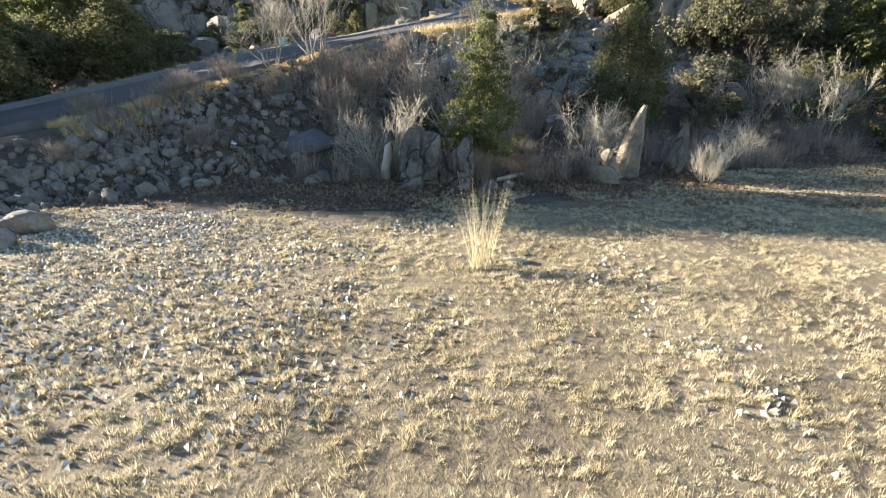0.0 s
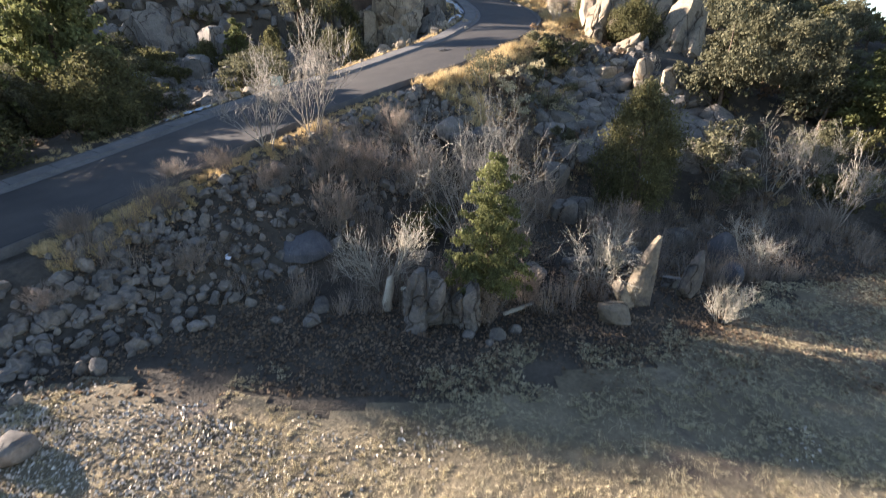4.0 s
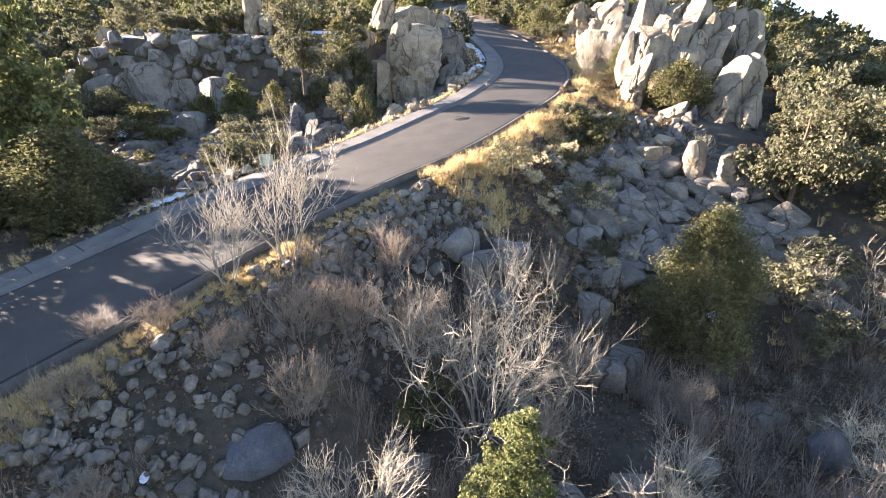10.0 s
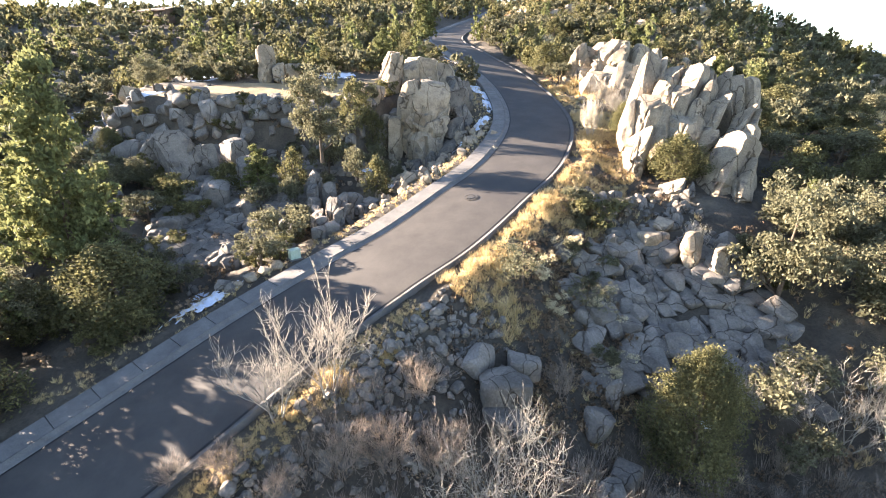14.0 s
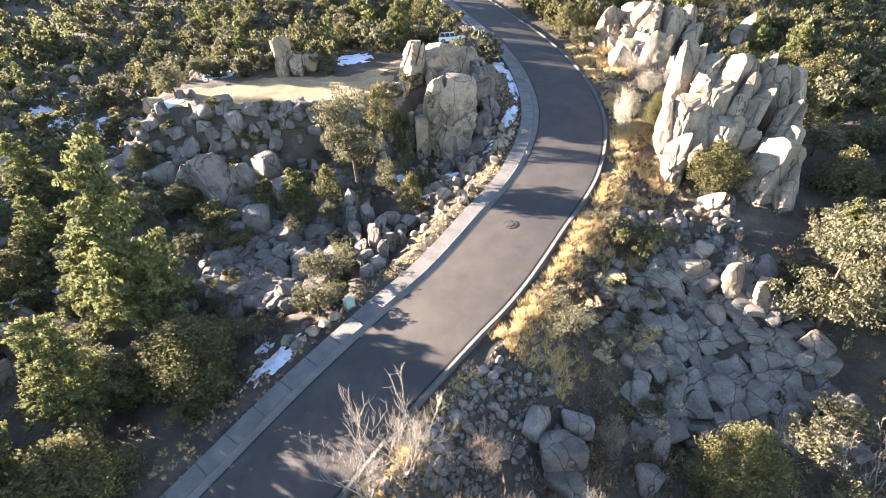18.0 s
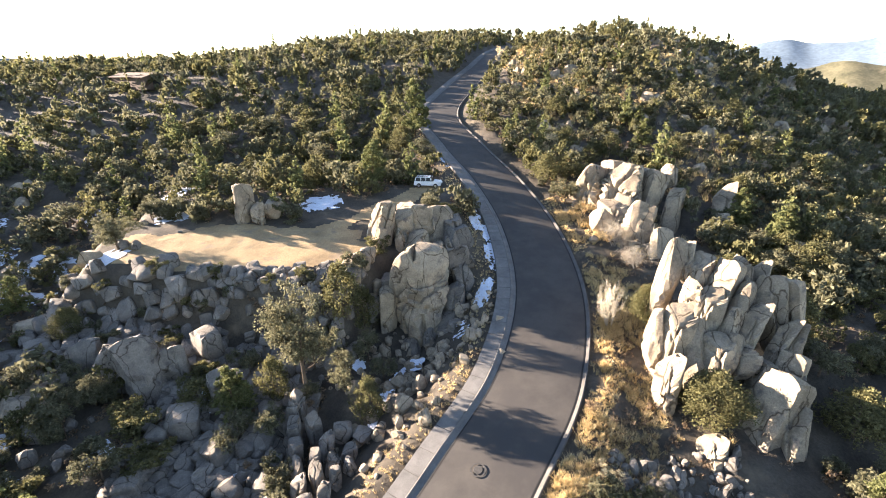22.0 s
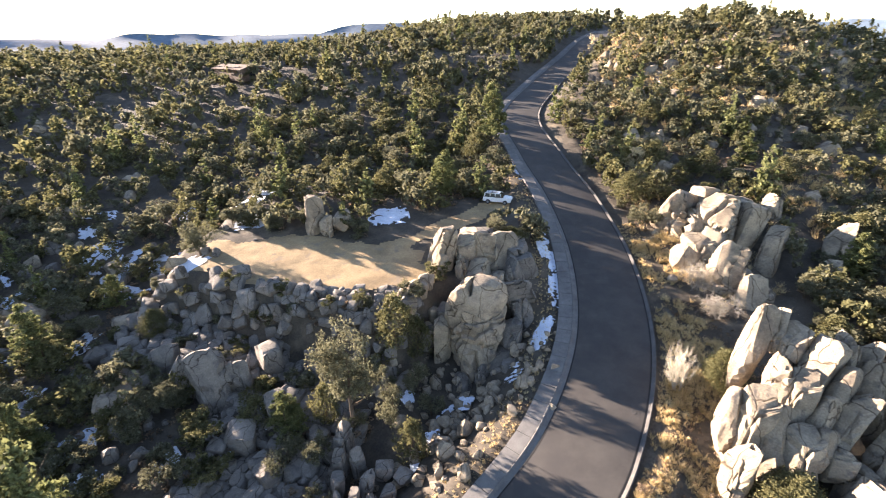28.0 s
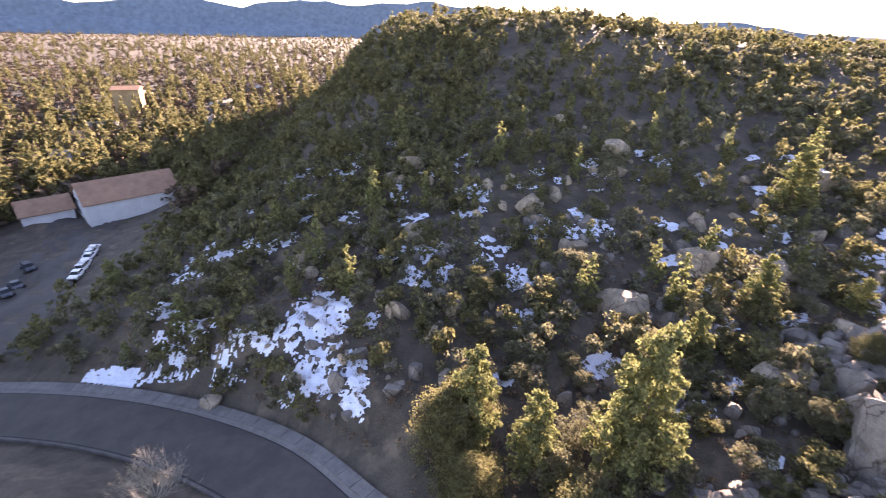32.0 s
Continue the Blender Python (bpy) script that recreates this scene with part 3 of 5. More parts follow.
def boulder(x, y, sx, sy, sz, mat=None, key=None, turn=None, lean=(0, 0), up=0.35, name="boulder", label="weathered granite boulder half sunk in the slope", group="", z=None):
    """A boulder that is a thing of its own; up: how far its middle stands over the ground, in half heights."""
    key = key or f"boulder{rng.integers(6)}"
    ob = new(name, rock_mesh(key, mat or M_granite))
    at = (ground_at(x, y) if z is None else z) + up * sz
    ob.matrix_basis = pose(x, y, at, lean[0], lean[1], rng.random() * 360 if turn is None else turn) @ Matrix.Diagonal((sx, sy, sz, 1))
    return tagged(ob, label, "boulder", group)


def outcrop(name, label, rows, mat, sink=0.3):
    """A formation of boulders that stand together: each row x, y, foot, half sizes, lean and turn."""
    x0, y0 = rows[0][:2]
    base = ground_at(x0, y0)
    t = empty(name, pose(x0, y0, base), label, "rock outcrop")
    for n, (x, y, z, sx, sy, sz, lx, ly, turn) in enumerate(rows):
        at = (ground_at(x, y) if z is None else z) + sz * (1 - sink)
        part("boulder", rock_mesh(f"column{n % 6}" if sz > 1.25 * sx else f"block{n % 6}", mat), t, m=pose(x - x0, y - y0, at - base, lx, ly, turn) @ Matrix.Diagonal((sx, sy, sz, 1)))
    return t


def columns(name, label, rows, mat, back=-12, keys=("column",) * 6, deep=1.5, full=1.25):
    """Columns standing shoulder to shoulder: each row gives the middle, half width, half length and lean to the east of what shows; the foot goes on below."""
    x0, y0 = rows[0][:2]
    base = ground_at(x0, y0)
    t = empty(name, pose(x0, y0, base), label, "rock outcrop")
    r = np.random.default_rng(sum(map(ord, name)))
    for n, (x, y, z, w, l, lean) in enumerate(rows):
        low = 0.5 * l
        m = pose(x - x0 - low * math.sin(radians(lean)), y - y0, z - low - base, back + 3 * r.normal(), lean + 2 * r.normal(), 13 * r.normal())
        key = keys[n % len(keys)] if n < len(keys) else "column"
        key = key if key[-1].isdigit() else f"{key}{n % 6}"
        part("boulder", rock_mesh(key, mat), t, m=m @ Matrix.Diagonal((w * full, w * deep, l + low, 1)))
    return t


def stone_field(name, label, count, place, size, mat, rise=0.22):
    """Loose stones as parts of one slope; place(r) gives x and y, size(r) a half size."""
    r = np.random.default_rng(abs(sum(map(ord, name))) + 5)
    xy = np.array([place(r) for _ in range(count)])
    z = land(xy[:, 0], xy[:, 1])
    x0, y0, z0 = xy[0, 0], xy[0, 1], z[0]
    t = empty(name, pose(x0, y0, z0), label, "rocks")
    for n in range(count):
        s = size(r)
        m = pose(xy[n, 0] - x0, xy[n, 1] - y0, z[n] - z0 + s * rise, *(r.random(3) * 360)) @ Matrix.Diagonal((s * (0.8 + 0.5 * r.random()), s * (0.7 + 0.4 * r.random()), s * (0.6 + 0.3 * r.random()), 1))
        part("stone", rock_mesh(f"stone{n % 7}", mat), t, m=m)
    return t


def along(s_from, s_to, d_from, d_to):
    """Places beside the road between two points of its length, given by their y, and between two distances to the right."""
    a, b = np.argmin(np.abs(LINE[:, 1] - s_from)), np.argmin(np.abs(LINE[:, 1] - s_to))

    def place(r):
        n, k = r.integers(min(a, b), max(a, b)), r.random()
        p, q = LINE[n] * (1 - k) + LINE[n + 1] * k, RIGHT[n] * (1 - k) + RIGHT[n + 1] * k
        d = d_from + (d_to - d_from) * r.random()
        return p[0] + q[0] * d, p[1] + q[1] * d
    return place


def jointed_slope(name, label, x0, x1, y0, y1, gap, mat, turn=25, tall=0.55):
    """Bedrock split by joints: blocks side by side that follow the slope."""
    r = np.random.default_rng(abs(sum(map(ord, name))))
    c, s = math.cos(radians(turn)), math.sin(radians(turn))
    cx, cy = (x0 + x1) / 2, (y0 + y1) / 2
    spots, reach = [], math.hypot(x1 - x0, y1 - y0) / 2
    for a in np.arange(-reach, reach, gap * 1.25):
        off = r.random() * gap
        for b in np.arange(-reach, reach, gap):
            p, q = a + r.normal() * gap * 0.16, b + off + r.normal() * gap * 0.16
            x, y = cx + p * c - q * s, cy + p * s + q * c
            if x0 < x < x1 and y0 < y < y1 and r.random() > 0.12:
                spots.append((x, y))
    spots = np.array(spots)
    spots = spots[r.permutation(len(spots))[:300]]
    z = land(spots[:, 0], spots[:, 1])
    zx, zy = land(spots[:, 0] + 0.8, spots[:, 1], False) - land(spots[:, 0] - 0.8, spots[:, 1], False), land(spots[:, 0], spots[:, 1] + 0.8, False) - land(spots[:, 0], spots[:, 1] - 0.8, False)
    t = empty(name, pose(*spots[0], z[0]), label, "rock slope")
    for n, (x, y) in enumerate(spots):
        k = gap * (0.68 + 0.42 * r.random() ** 1.5)
        tip = Vector((-zx[n] / 1.6, -zy[n] / 1.6, 1)).to_track_quat("Z", "Y").to_matrix().to_4x4()
        m = Matrix.Translation((x - spots[0, 0], y - spots[0, 1], z[n] - z[0] + k * (0.05 + 0.3 * r.random()))) @ tip @ pose(0, 0, 0, 8 * r.normal(), 8 * r.normal(), turn + 12 * r.normal() + 90 * r.integers(4))
        part("stone", rock_mesh(f"block{n % 6}", mat), t, m=m @ Matrix.Diagonal((k * 1.15, k, k * tall * (0.7 + 0.9 * r.random()), 1)))
    return t


def within(x0, x1, y0, y1):
    return lambda r: (x0 + (x1 - x0) * r.random(), y0 + (y1 - y0) * r.random())


def heavy(lo, hi):
    return lambda r: lo + (hi - lo) * r.random() ** 2.2


# the bank below the road
stone_field("field_riprap", "pale rounded stones stacked along the field's edge", 300, lambda r: (lambda k: (-16.2 + 5.6 * k ** 1.6 + 1.1 * abs(r.normal()) - 2.4 * r.random(), 12 + 13.5 * k))(r.random()), heavy(0.14, 0.36), M_grey_rock)
stone_field("riprap_bank", "grey angular stones of the riprap bank below the road", 300, along(20, 40, 6.5, 12.5), heavy(0.16, 0.42), M_grey_rock, 0.3)
stone_field("middle_riprap", "grey stones piled on the bank below the road", 300, along(26, 46, 5.8, 12), heavy(0.16, 0.44), M_grey_rock, 0.3)
stone_field("packed_riprap", "grey stones packed on the steep bank below the kerb", 300, along(21, 44, 6.0, 10.5), heavy(0.15, 0.4), M_grey_rock, 0.3)
stone_field("upper_riprap", "small grey stones packed below the road's grassy edge", 150, along(38, 47, 5.6, 10), heavy(0.15, 0.45), M_grey_rock)
# the rubble slope right of the road, the rocky gully left of it, and the slope under the clearing
jointed_slope("bedrock_slope", "cracked grey granite bedrock above the juniper", 7.5, 22.5, 37, 51, 0.95, M_grey_rock, 20)
stone_field("rubble_slope", "tumbled grey granite rubble below the fins", 170, within(11, 21, 49, 57), heavy(0.25, 0.8), M_grey_rock)
jointed_slope("gully_bedrock", "cracked grey granite bedrock of the gully", -31, -15.5, 50, 70, 1.02, M_grey_rock, -12, 0.8)
jointed_slope("clearing_edge", "stacked granite blocks below the edge of the clearing", -30, -12, 71, 79.6, 0.85, M_grey_rock, 4, 0.8)
jointed_slope("clearing_corner", "granite slabs and rubble below the clearing's corner", -51, -29, 68, 80, 1.25, M_grey_rock, 24, 0.9)
stone_field("dome_rubble", "loose granite rubble round the foot of the dome", 130, within(-14, 4, 67, 80), heavy(0.25, 0.9), M_granite)
stone_field("gully_rocks", "loose granite rocks lying in the gully", 180, within(-46, -15, 44, 78), heavy(0.3, 1.1), M_grey_rock)
stone_field("roadside_rocks", "granite blocks beside the pavement", 110, along(52, 76, -15, -7), heavy(0.3, 1.1), M_granite)
stone_field("hill_rocks", "pale granite rocks between the shrubs of the hill", 300, within(16, 95, 85, 210), heavy(0.5, 2.2), M_granite)
stone_field("west_slope_rocks", "grey granite rocks on the slope above the gully", 300, within(-82, -38, 8, 92), heavy(0.4, 1.7), M_grey_rock)
stone_field("west_hill_rocks", "granite rocks between the shrubs of the western hill", 300, within(-130, -40, -10, 140), heavy(0.5, 1.9), M_granite)

# the split dome beside the clearing
columns("granite_dome", "split granite dome with dark cracks beside the clearing", [
    (-10.2, 86.0, 19.7, 1.7, 3.4, 10), (-4.7, 78.2, 14.6, 2.7, 5.0, 4), (-5.0, 87.5, 18.9, 1.9, 3.4, 0), (-10.7, 84.0, 18.0, 0.9, 2.3, 15), (-7.2, 87.0, 19.6, 1.5, 3.0, 2), (-7.7, 84.5, 18.8, 0.8, 1.6, -5),
    (-3.0, 88.5, 18.9, 1.5, 2.8, 0), (-3.7, 83.2, 17.1, 1.5, 1.6, 0), (-6.4, 79.8, 17.5, 1.1, 1.7, 12), (-8.8, 77.5, 12.8, 1.0, 2.3, 5), (-5.2, 83.8, 16.8, 1.6, 3.0, 0), (-1.6, 84.6, 16.4, 1.6, 3.0, -8)], M_granite, -6, ("dome0", "dome1", "dome2"), 1.9, 1.5)
columns("dome_flank", "grey granite slabs on the dome's road side", [
    (-0.2, 84.0, 15.4, 2.1, 3.4, -18), (0.6, 81.0, 13.7, 1.6, 2.8, -24), (-1.3, 86.0, 17.7, 1.4, 1.8, -4), (0.2, 87.5, 17.2, 1.5, 2.0, -22), (-1.4, 76.4, 9.8, 1.9, 2.6, -8), (-3.9, 75.0, 10.2, 0.8, 1.2, 0), (-0.8, 75.0, 11.3, 0.8, 0.8, 0),
    (-0.9, 78.4, 13.6, 1.3, 1.5, 0), (-5.7, 74.0, 9.2, 0.9, 1.0, 0), (-10.6, 77.6, 12.7, 0.9, 1.0, 0), (-8.8, 79.4, 15.0, 0.9, 1.0, 0), (-1.9, 90.0, 19.6, 1.9, 0.9, 0), (-6.4, 90.0, 20.2, 1.9, 1.0, 0)], M_grey_rock, -4, ("dome2", "dome0"), 1.8, 1.45)
# the leaning fins right of the road
columns("granite_fins", "sunlit granite fins leaning side by side", [
    (21.0, 71.7, 20.4, 1.1, 2.8, 18), (22.7, 72.6, 21.0, 0.9, 1.6, 5), (23.9, 71.4, 20.4, 1.3, 1.4, 18), (24.9, 69.1, 18.9, 1.35, 3.0, 20), (22.9, 67.1, 17.6, 1.3, 2.4, 15), (27.5, 70.9, 20.2, 1.1, 1.8, 0), (26.3, 67.6, 18.0, 1.0, 2.4, 24),
    (26.6, 66.1, 16.9, 1.1, 2.4, 20), (29.4, 67.5, 18.0, 1.2, 2.9, 5), (30.9, 67.3, 17.8, 1.15, 2.7, -3), (19.5, 65.3, 16.2, 1.5, 2.9, 18), (21.6, 67.9, 18.0, 1.1, 3.2, 15), (17.9, 66.1, 16.4, 0.9, 1.9, 15), (28.6, 70.0, 19.0, 1.2, 2.6, 4)], M_granite, -14)
columns("lower_fins", "sunlit granite fins and split blocks below the tall fins", [
    (24.6, 66.1, 16.8, 0.85, 1.7, 24), (28.9, 65.0, 16.2, 0.75, 2.1, 15), (29.8, 64.5, 15.9, 0.75, 1.9, 15), (28.1, 62.0, 14.2, 1.2, 1.9, 20), (22.5, 63.6, 15.1, 1.4, 2.0, 18), (25.1, 63.6, 15.0, 1.1, 1.2, 10), (24.1, 64.3, 15.6, 0.8, 1.2, 15),
    (17.9, 62.3, 14.0, 1.2, 2.0, 10), (26.5, 58.4, 11.8, 1.3, 1.9, 5), (25.9, 59.8, 12.7, 2.0, 2.9, 22), (27.9, 60.3, 13.0, 0.9, 1.9, 5), (26.4, 62.6, 13.8, 1.3, 1.7, 14), (21.0, 65.0, 15.6, 1.3, 2.2, 15), (19.6, 57.2, 10.9, 1.2, 0.9, 0)], M_granite, -14)
columns("bright_crag", "pale sunlit granite crag above the road bend", [
    (25.0, 97.6, 21.6, 4.0, 3.6, 16), (20.8, 99.1, 21.8, 2.3, 3.0, 14), (24.3, 88.2, 17.4, 2.2, 4.6, 12), (28.1, 96.2, 21.0, 2.0, 3.6, 10), (30.6, 93.4, 19.6, 1.5, 3.2, 5), (32.8, 101.3, 23.4, 1.4, 1.6, 0), (26.0, 85.4, 16.4, 1.4, 3.0, 10),
    (38.9, 94.6, 19.8, 1.5, 3.4, 5), (36.8, 90.9, 18.6, 0.9, 1.1, 0), (24.2, 101.7, 23.6, 1.9, 1.4, 0), (22.4, 93.4, 18.6, 2.2, 2.6, 14), (29.0, 100.4, 22.4, 2.2, 2.4, 6)], M_granite, -16, ("dome0", "dome1", "dome2"), 1.5, 1.3)
outcrop("roadside_crag", "grey granite blocks standing by the pavement", [
    (-13.2, 54.6, None, 0.75, 1.1, 1.3, 4, 8, 10), (-13.9, 56.3, None, 0.85, 1.1, 1.5, -4, 6, 18), (-14.7, 58.2, None, 0.9, 1.2, 1.7, -6, 7, 12), (-15.4, 60.2, None, 0.95, 1.2, 1.8, -4, 5, 20), (-16.0, 62.2, None, 1.0, 1.2, 2.0, 0, 6, 8), (-16.4, 64.2, None, 1.3, 1.5, 2.4, 0, 6, 10),
    (-11.9, 53.6, None, 0.8, 0.9, 0.9, 0, 4, 20), (-11.6, 55.2, None, 0.7, 0.8, 1.5, 0, 8, 60), (-12.5, 56.9, None, 0.75, 0.8, 1.8, 0, 6, 30), (-11.0, 56.8, None, 0.8, 0.7, 1.2, 0, 10, 100), (-13.3, 58.9, None, 0.8, 0.9, 1.9, 0, 8, 5), (-11.6, 58.6, None, 0.9, 0.8, 1.3, 0, 8, 40), (-10.2, 58.4, None, 0.7, 0.8, 0.9, 0, 4, 75),
    (-12.6, 60.6, None, 0.9, 1.0, 1.7, 0, 8, 30), (-10.6, 60.2, None, 0.8, 0.9, 1.0, 0, 10, 120), (-9.6, 62.0, None, 0.9, 0.9, 0.8, 0, 0, 75), (-14.2, 62.6, None, 1.0, 1.0, 2.2, 0, 0, 50), (-11.6, 62.4, None, 1.0, 0.9, 1.2, 0, 5, 15), (-12.6, 52.2, None, 0.7, 0.8, 0.7, 0, 0, 0)], M_grey_rock, 0.35)
outcrop("dome_apron", "granite blocks filling the gap between dome and clearing", [
    (-12.2, 79.6, None, 1.3, 1.1, 1.3, 0, 4, 20), (-11.2, 78.0, None, 1.1, 1.0, 1.2, 0, 0, 60), (-13.6, 79.0, None, 1.1, 1.0, 0.9, 4, 0, 110), (-12.6, 77.2, None, 1.0, 1.0, 0.9, 0, 6, 10), (-11.4, 81.4, None, 1.0, 1.0, 1.1, 0, 0, 75), (-14.6, 77.6, None, 0.9, 0.8, 0.7, 0, 0, 30), (-10.4, 79.8, None, 0.9, 0.9, 1.1, 0, 5, 45)], M_granite, 0.35)
outcrop("gully_slabs", "tall grey granite slabs rising from the gully", [
    (-33.2, 68.0, None, 2.2, 1.8, 4.0, -8, -14, 10), (-36.5, 68.8, None, 1.8, 1.5, 3.2, 0, -18, 50), (-30.4, 69.6, None, 1.6, 1.6, 2.8, 0, -6, 90),
    (-27.2, 63.4, None, 1.8, 1.6, 2.0, 0, 6, 20), (-24.2, 66.4, None, 1.8, 1.8, 2.4, 0, 0, 40), (-28.6, 72.6, None, 2.2, 1.6, 2.6, 0, 0, 130), (-22.6, 60.6, None, 1.5, 1.5, 1.6, 0, 0, 70), (-40.8, 70.5, None, 2.0, 1.8, 2.4, 0, 0, 15)], M_grey_rock, 0.4)
outcrop("back_crag", "dark granite crag with snow behind the clearing", [
    (-30.6, 92.0, None, 1.4, 1.3, 3.2, 0, 6, 10), (-28.4, 91.4, None, 1.3, 1.2, 1.8, 0, 0, 60), (-27.0, 93.4, None, 2.0, 1.6, 1.7, 0, 0, 120), (-31.8, 94.2, None, 1.5, 1.5, 2.6, 0, 0, 0)], M_granite, 0.3)
outcrop("tumbled_boulders", "rounded granite boulders stacked below the road", [
    (2.0, 35.6, None, 1.7, 1.3, 1.1, 0, 0, 10), (0.6, 37.0, None, 1.2, 1.0, 0.9, 0, 0, 70), (3.4, 37.4, None, 1.1, 1.0, 0.9, 0, 0, 0), (2.2, 34.0, None, 1.6, 1.1, 0.9, 0, 0, 140),
    (7.4, 34.6, None, 0.9, 0.9, 0.9, 0, 0, 0), (8.2, 32.4, None, 1.0, 0.9, 0.9, 0, 0, 50), (7.0, 31.0, None, 0.8, 0.8, 0.8, 0, 0, 90), (8.6, 36.2, None, 0.6, 0.6, 1.0, 0, 0, 0)], M_grey_rock, 0.35)
outcrop("lit_boulders", "yellowish granite boulders on the rubble slope", [
    (17.6, 48.2, None, 1.0, 1.0, 1.6, 0, 6, 10), (19.2, 46.8, None, 0.9, 0.8, 1.4, 0, 6, 50), (15.4, 50.2, None, 1.3, 0.9, 0.8, 0, 0, 20), (16.6, 51.4, None, 1.4, 0.8, 0.6, 0, 0, 60)], M_granite, 0.35)
outcrop("east_boulders", "pale boulders under the oaks east of the field", [
    (31.5, 46.5, None, 1.2, 1.2, 1.9, 0, 0, 0), (33.6, 46.0, None, 1.0, 1.0, 1.3, 0, 0, 40), (30.6, 44.8, None, 0.7, 0.7, 0.7, 0, 0, 80)], M_granite, 0.3)
# boulders of the western hill
for x, y, s in ((-71, 67, 4.6), (-59, 53, 4.4), (-43.5, 65, 3.0), (-66, 3, 2.6), (-98, 15, 4.0), (-62, 5, 1.6), (-85, 40, 3.4), (-64, 74, 3.2), (-110, 60, 4.5), (-95, 95, 4.0), (-52, 77, 2.2), (-75, 20, 2.8)):
    boulder(x, y, s, s * 0.85, s * 0.75, M_granite, up=0.2, label="large rounded granite boulder on the western hill", group="hill boulders")

# stones at the foot of the bank, beside the field
FOOT = "standing stones by the field"
for x, y, sx, sz, key, turn, lean in ((-1.0, 21.3, 0.85, 1.5, "dome0", 20, (-4, 3)), (-0.15, 21.4, 0.75, 1.4, "dome1", 70, (-4, -3)), (0.85, 21.1, 0.75, 1.35, "dome2", 110, (-5, -6))):
    boulder(x, y, sx, sx, sz, M_grey_rock, key, turn, lean, 0.52, "standing_stone", "grey upright stone with deep grooves at the field's edge", FOOT)


def pointed(name, label, x, y, w, h, lean, mat, seed):
    """A slim standing stone that narrows to one off-centre point."""
    v, f = column_points(np.random.default_rng(seed), 4, 1)
    z = np.clip((v[:, 2] + 1) / 2, 0, 1)
    v[:, 0] = v[:, 0] * (1.15 - 0.95 * z ** 1.6) + 0.5 * z ** 2
    v[:, 1] = v[:, 1] * (1.1 - 0.8 * z ** 2)
    ob = new(name, mesh_of(name, v, f, mat, "edged"))
    ob.matrix_basis = pose(x, y, ground_at(x, y) + h * 0.42, 0, lean, 0) @ Matrix.Diagonal((w, w * 0.8, h * 0.58, 1))
    return tagged(ob, label, "standing stone", FOOT)


pointed("standing_stone", "tall pointed pale stone standing by the field", 8.3, 23.0, 0.72, 3.1, 4, M_granite, 3)
pointed("standing_stone", "slim grey pointed stone behind a dry bush", 10.5, 23.4, 0.62, 2.3, 2, M_grey_rock, 8)
boulder(7.5, 22.7, 0.38, 0.36, 0.85, M_granite, "column4", 10, (0, -25), 0.55, "standing_stone", "short leaning pale stone beside the tall one", FOOT)
for x, y, sx, sz, mat, label in ((6.7, 21.6, 0.75, 0.55, M_granite, "pale rounded boulder at the foot of the tall stone"), (-1.2, 26.2, 1.2, 0.8, M_grey_rock, "long smooth grey boulder under a bare tree"),
                                 (6.6, 25.8, 1.1, 0.75, M_grey_rock, "grey boulder behind a leaning bare tree"), (9.4, 26.8, 0.7, 0.6, M_grey_rock, "grey boulder in the shade of the bank"),
                                 (13.4, 30.0, 1.1, 0.6, M_grey_rock, "flat grey boulder under the juniper"), (14.6, 27.8, 0.95, 1.15, M_dark_rock, "tall dark boulder beside the juniper"),
                                 (13.6, 25.2, 0.75, 0.65, M_dark_rock, "dark rounded boulder behind the slim stone"), 
                                 (10.6, 24.6, 0.7, 0.4, M_grey_rock, "flat grey stone between the standing stones"), (-11.3, 14.8, 0.75, 0.5, M_grey_rock, "large smooth stone at the field's edge"),
                                 (-11.0, 13.4, 0.55, 0.4, M_grey_rock, "smooth stone at the field's edge"), (4.4, 25.4, 0.8, 0.5, M_grey_rock, "grey boulder behind the young pine")):
    boulder(x, y, sx, sx * 0.8, sz, mat, label=label, up=0.45)
for x, y, s in ((-5.9, 23.4, 0.42), (-5.1, 22.8, 0.36), (-5.0, 22.2, 0.36), (-5.1, 21.3, 0.38), (-6.5, 21.4, 0.26), (-6.6, 22.4, 0.2), (2.0, 20.4, 0.36), (0.9, 20.4, 0.25), (2.7, 20.8, 0.3), (1.6, 19.9, 0.2)):
    boulder(x, y, s, s, s * 0.75, M_grey_rock, f"stone{rng.integers(7)}", up=0.4, name="stone", label="pale loose stone on the dark leaf litter", group="loose stones by the field")

boulder(-6.4, 26.1, 1.35, 1.05, 0.4, M_dark_rock, "boulder3", 24, (24, -4), 0.7, "slab", "large flat dark slab tilted on the foot of the bank")


def deadwood(name, label, path, mat=M_white_wood, sides=7):
    """A broken trunk or fallen log along (point, radius) pairs, on the ground at its first point."""
    x, y = path[0][0][:2]
    ob = new(name, mesh_of(name, *tubes([[((px - x, py - y, pz), q) for (px, py, pz), q in path]], sides), mat, True))
    ob.matrix_basis = pose(x, y, ground_at(x, y))
    return tagged(ob, label, "dead wood")


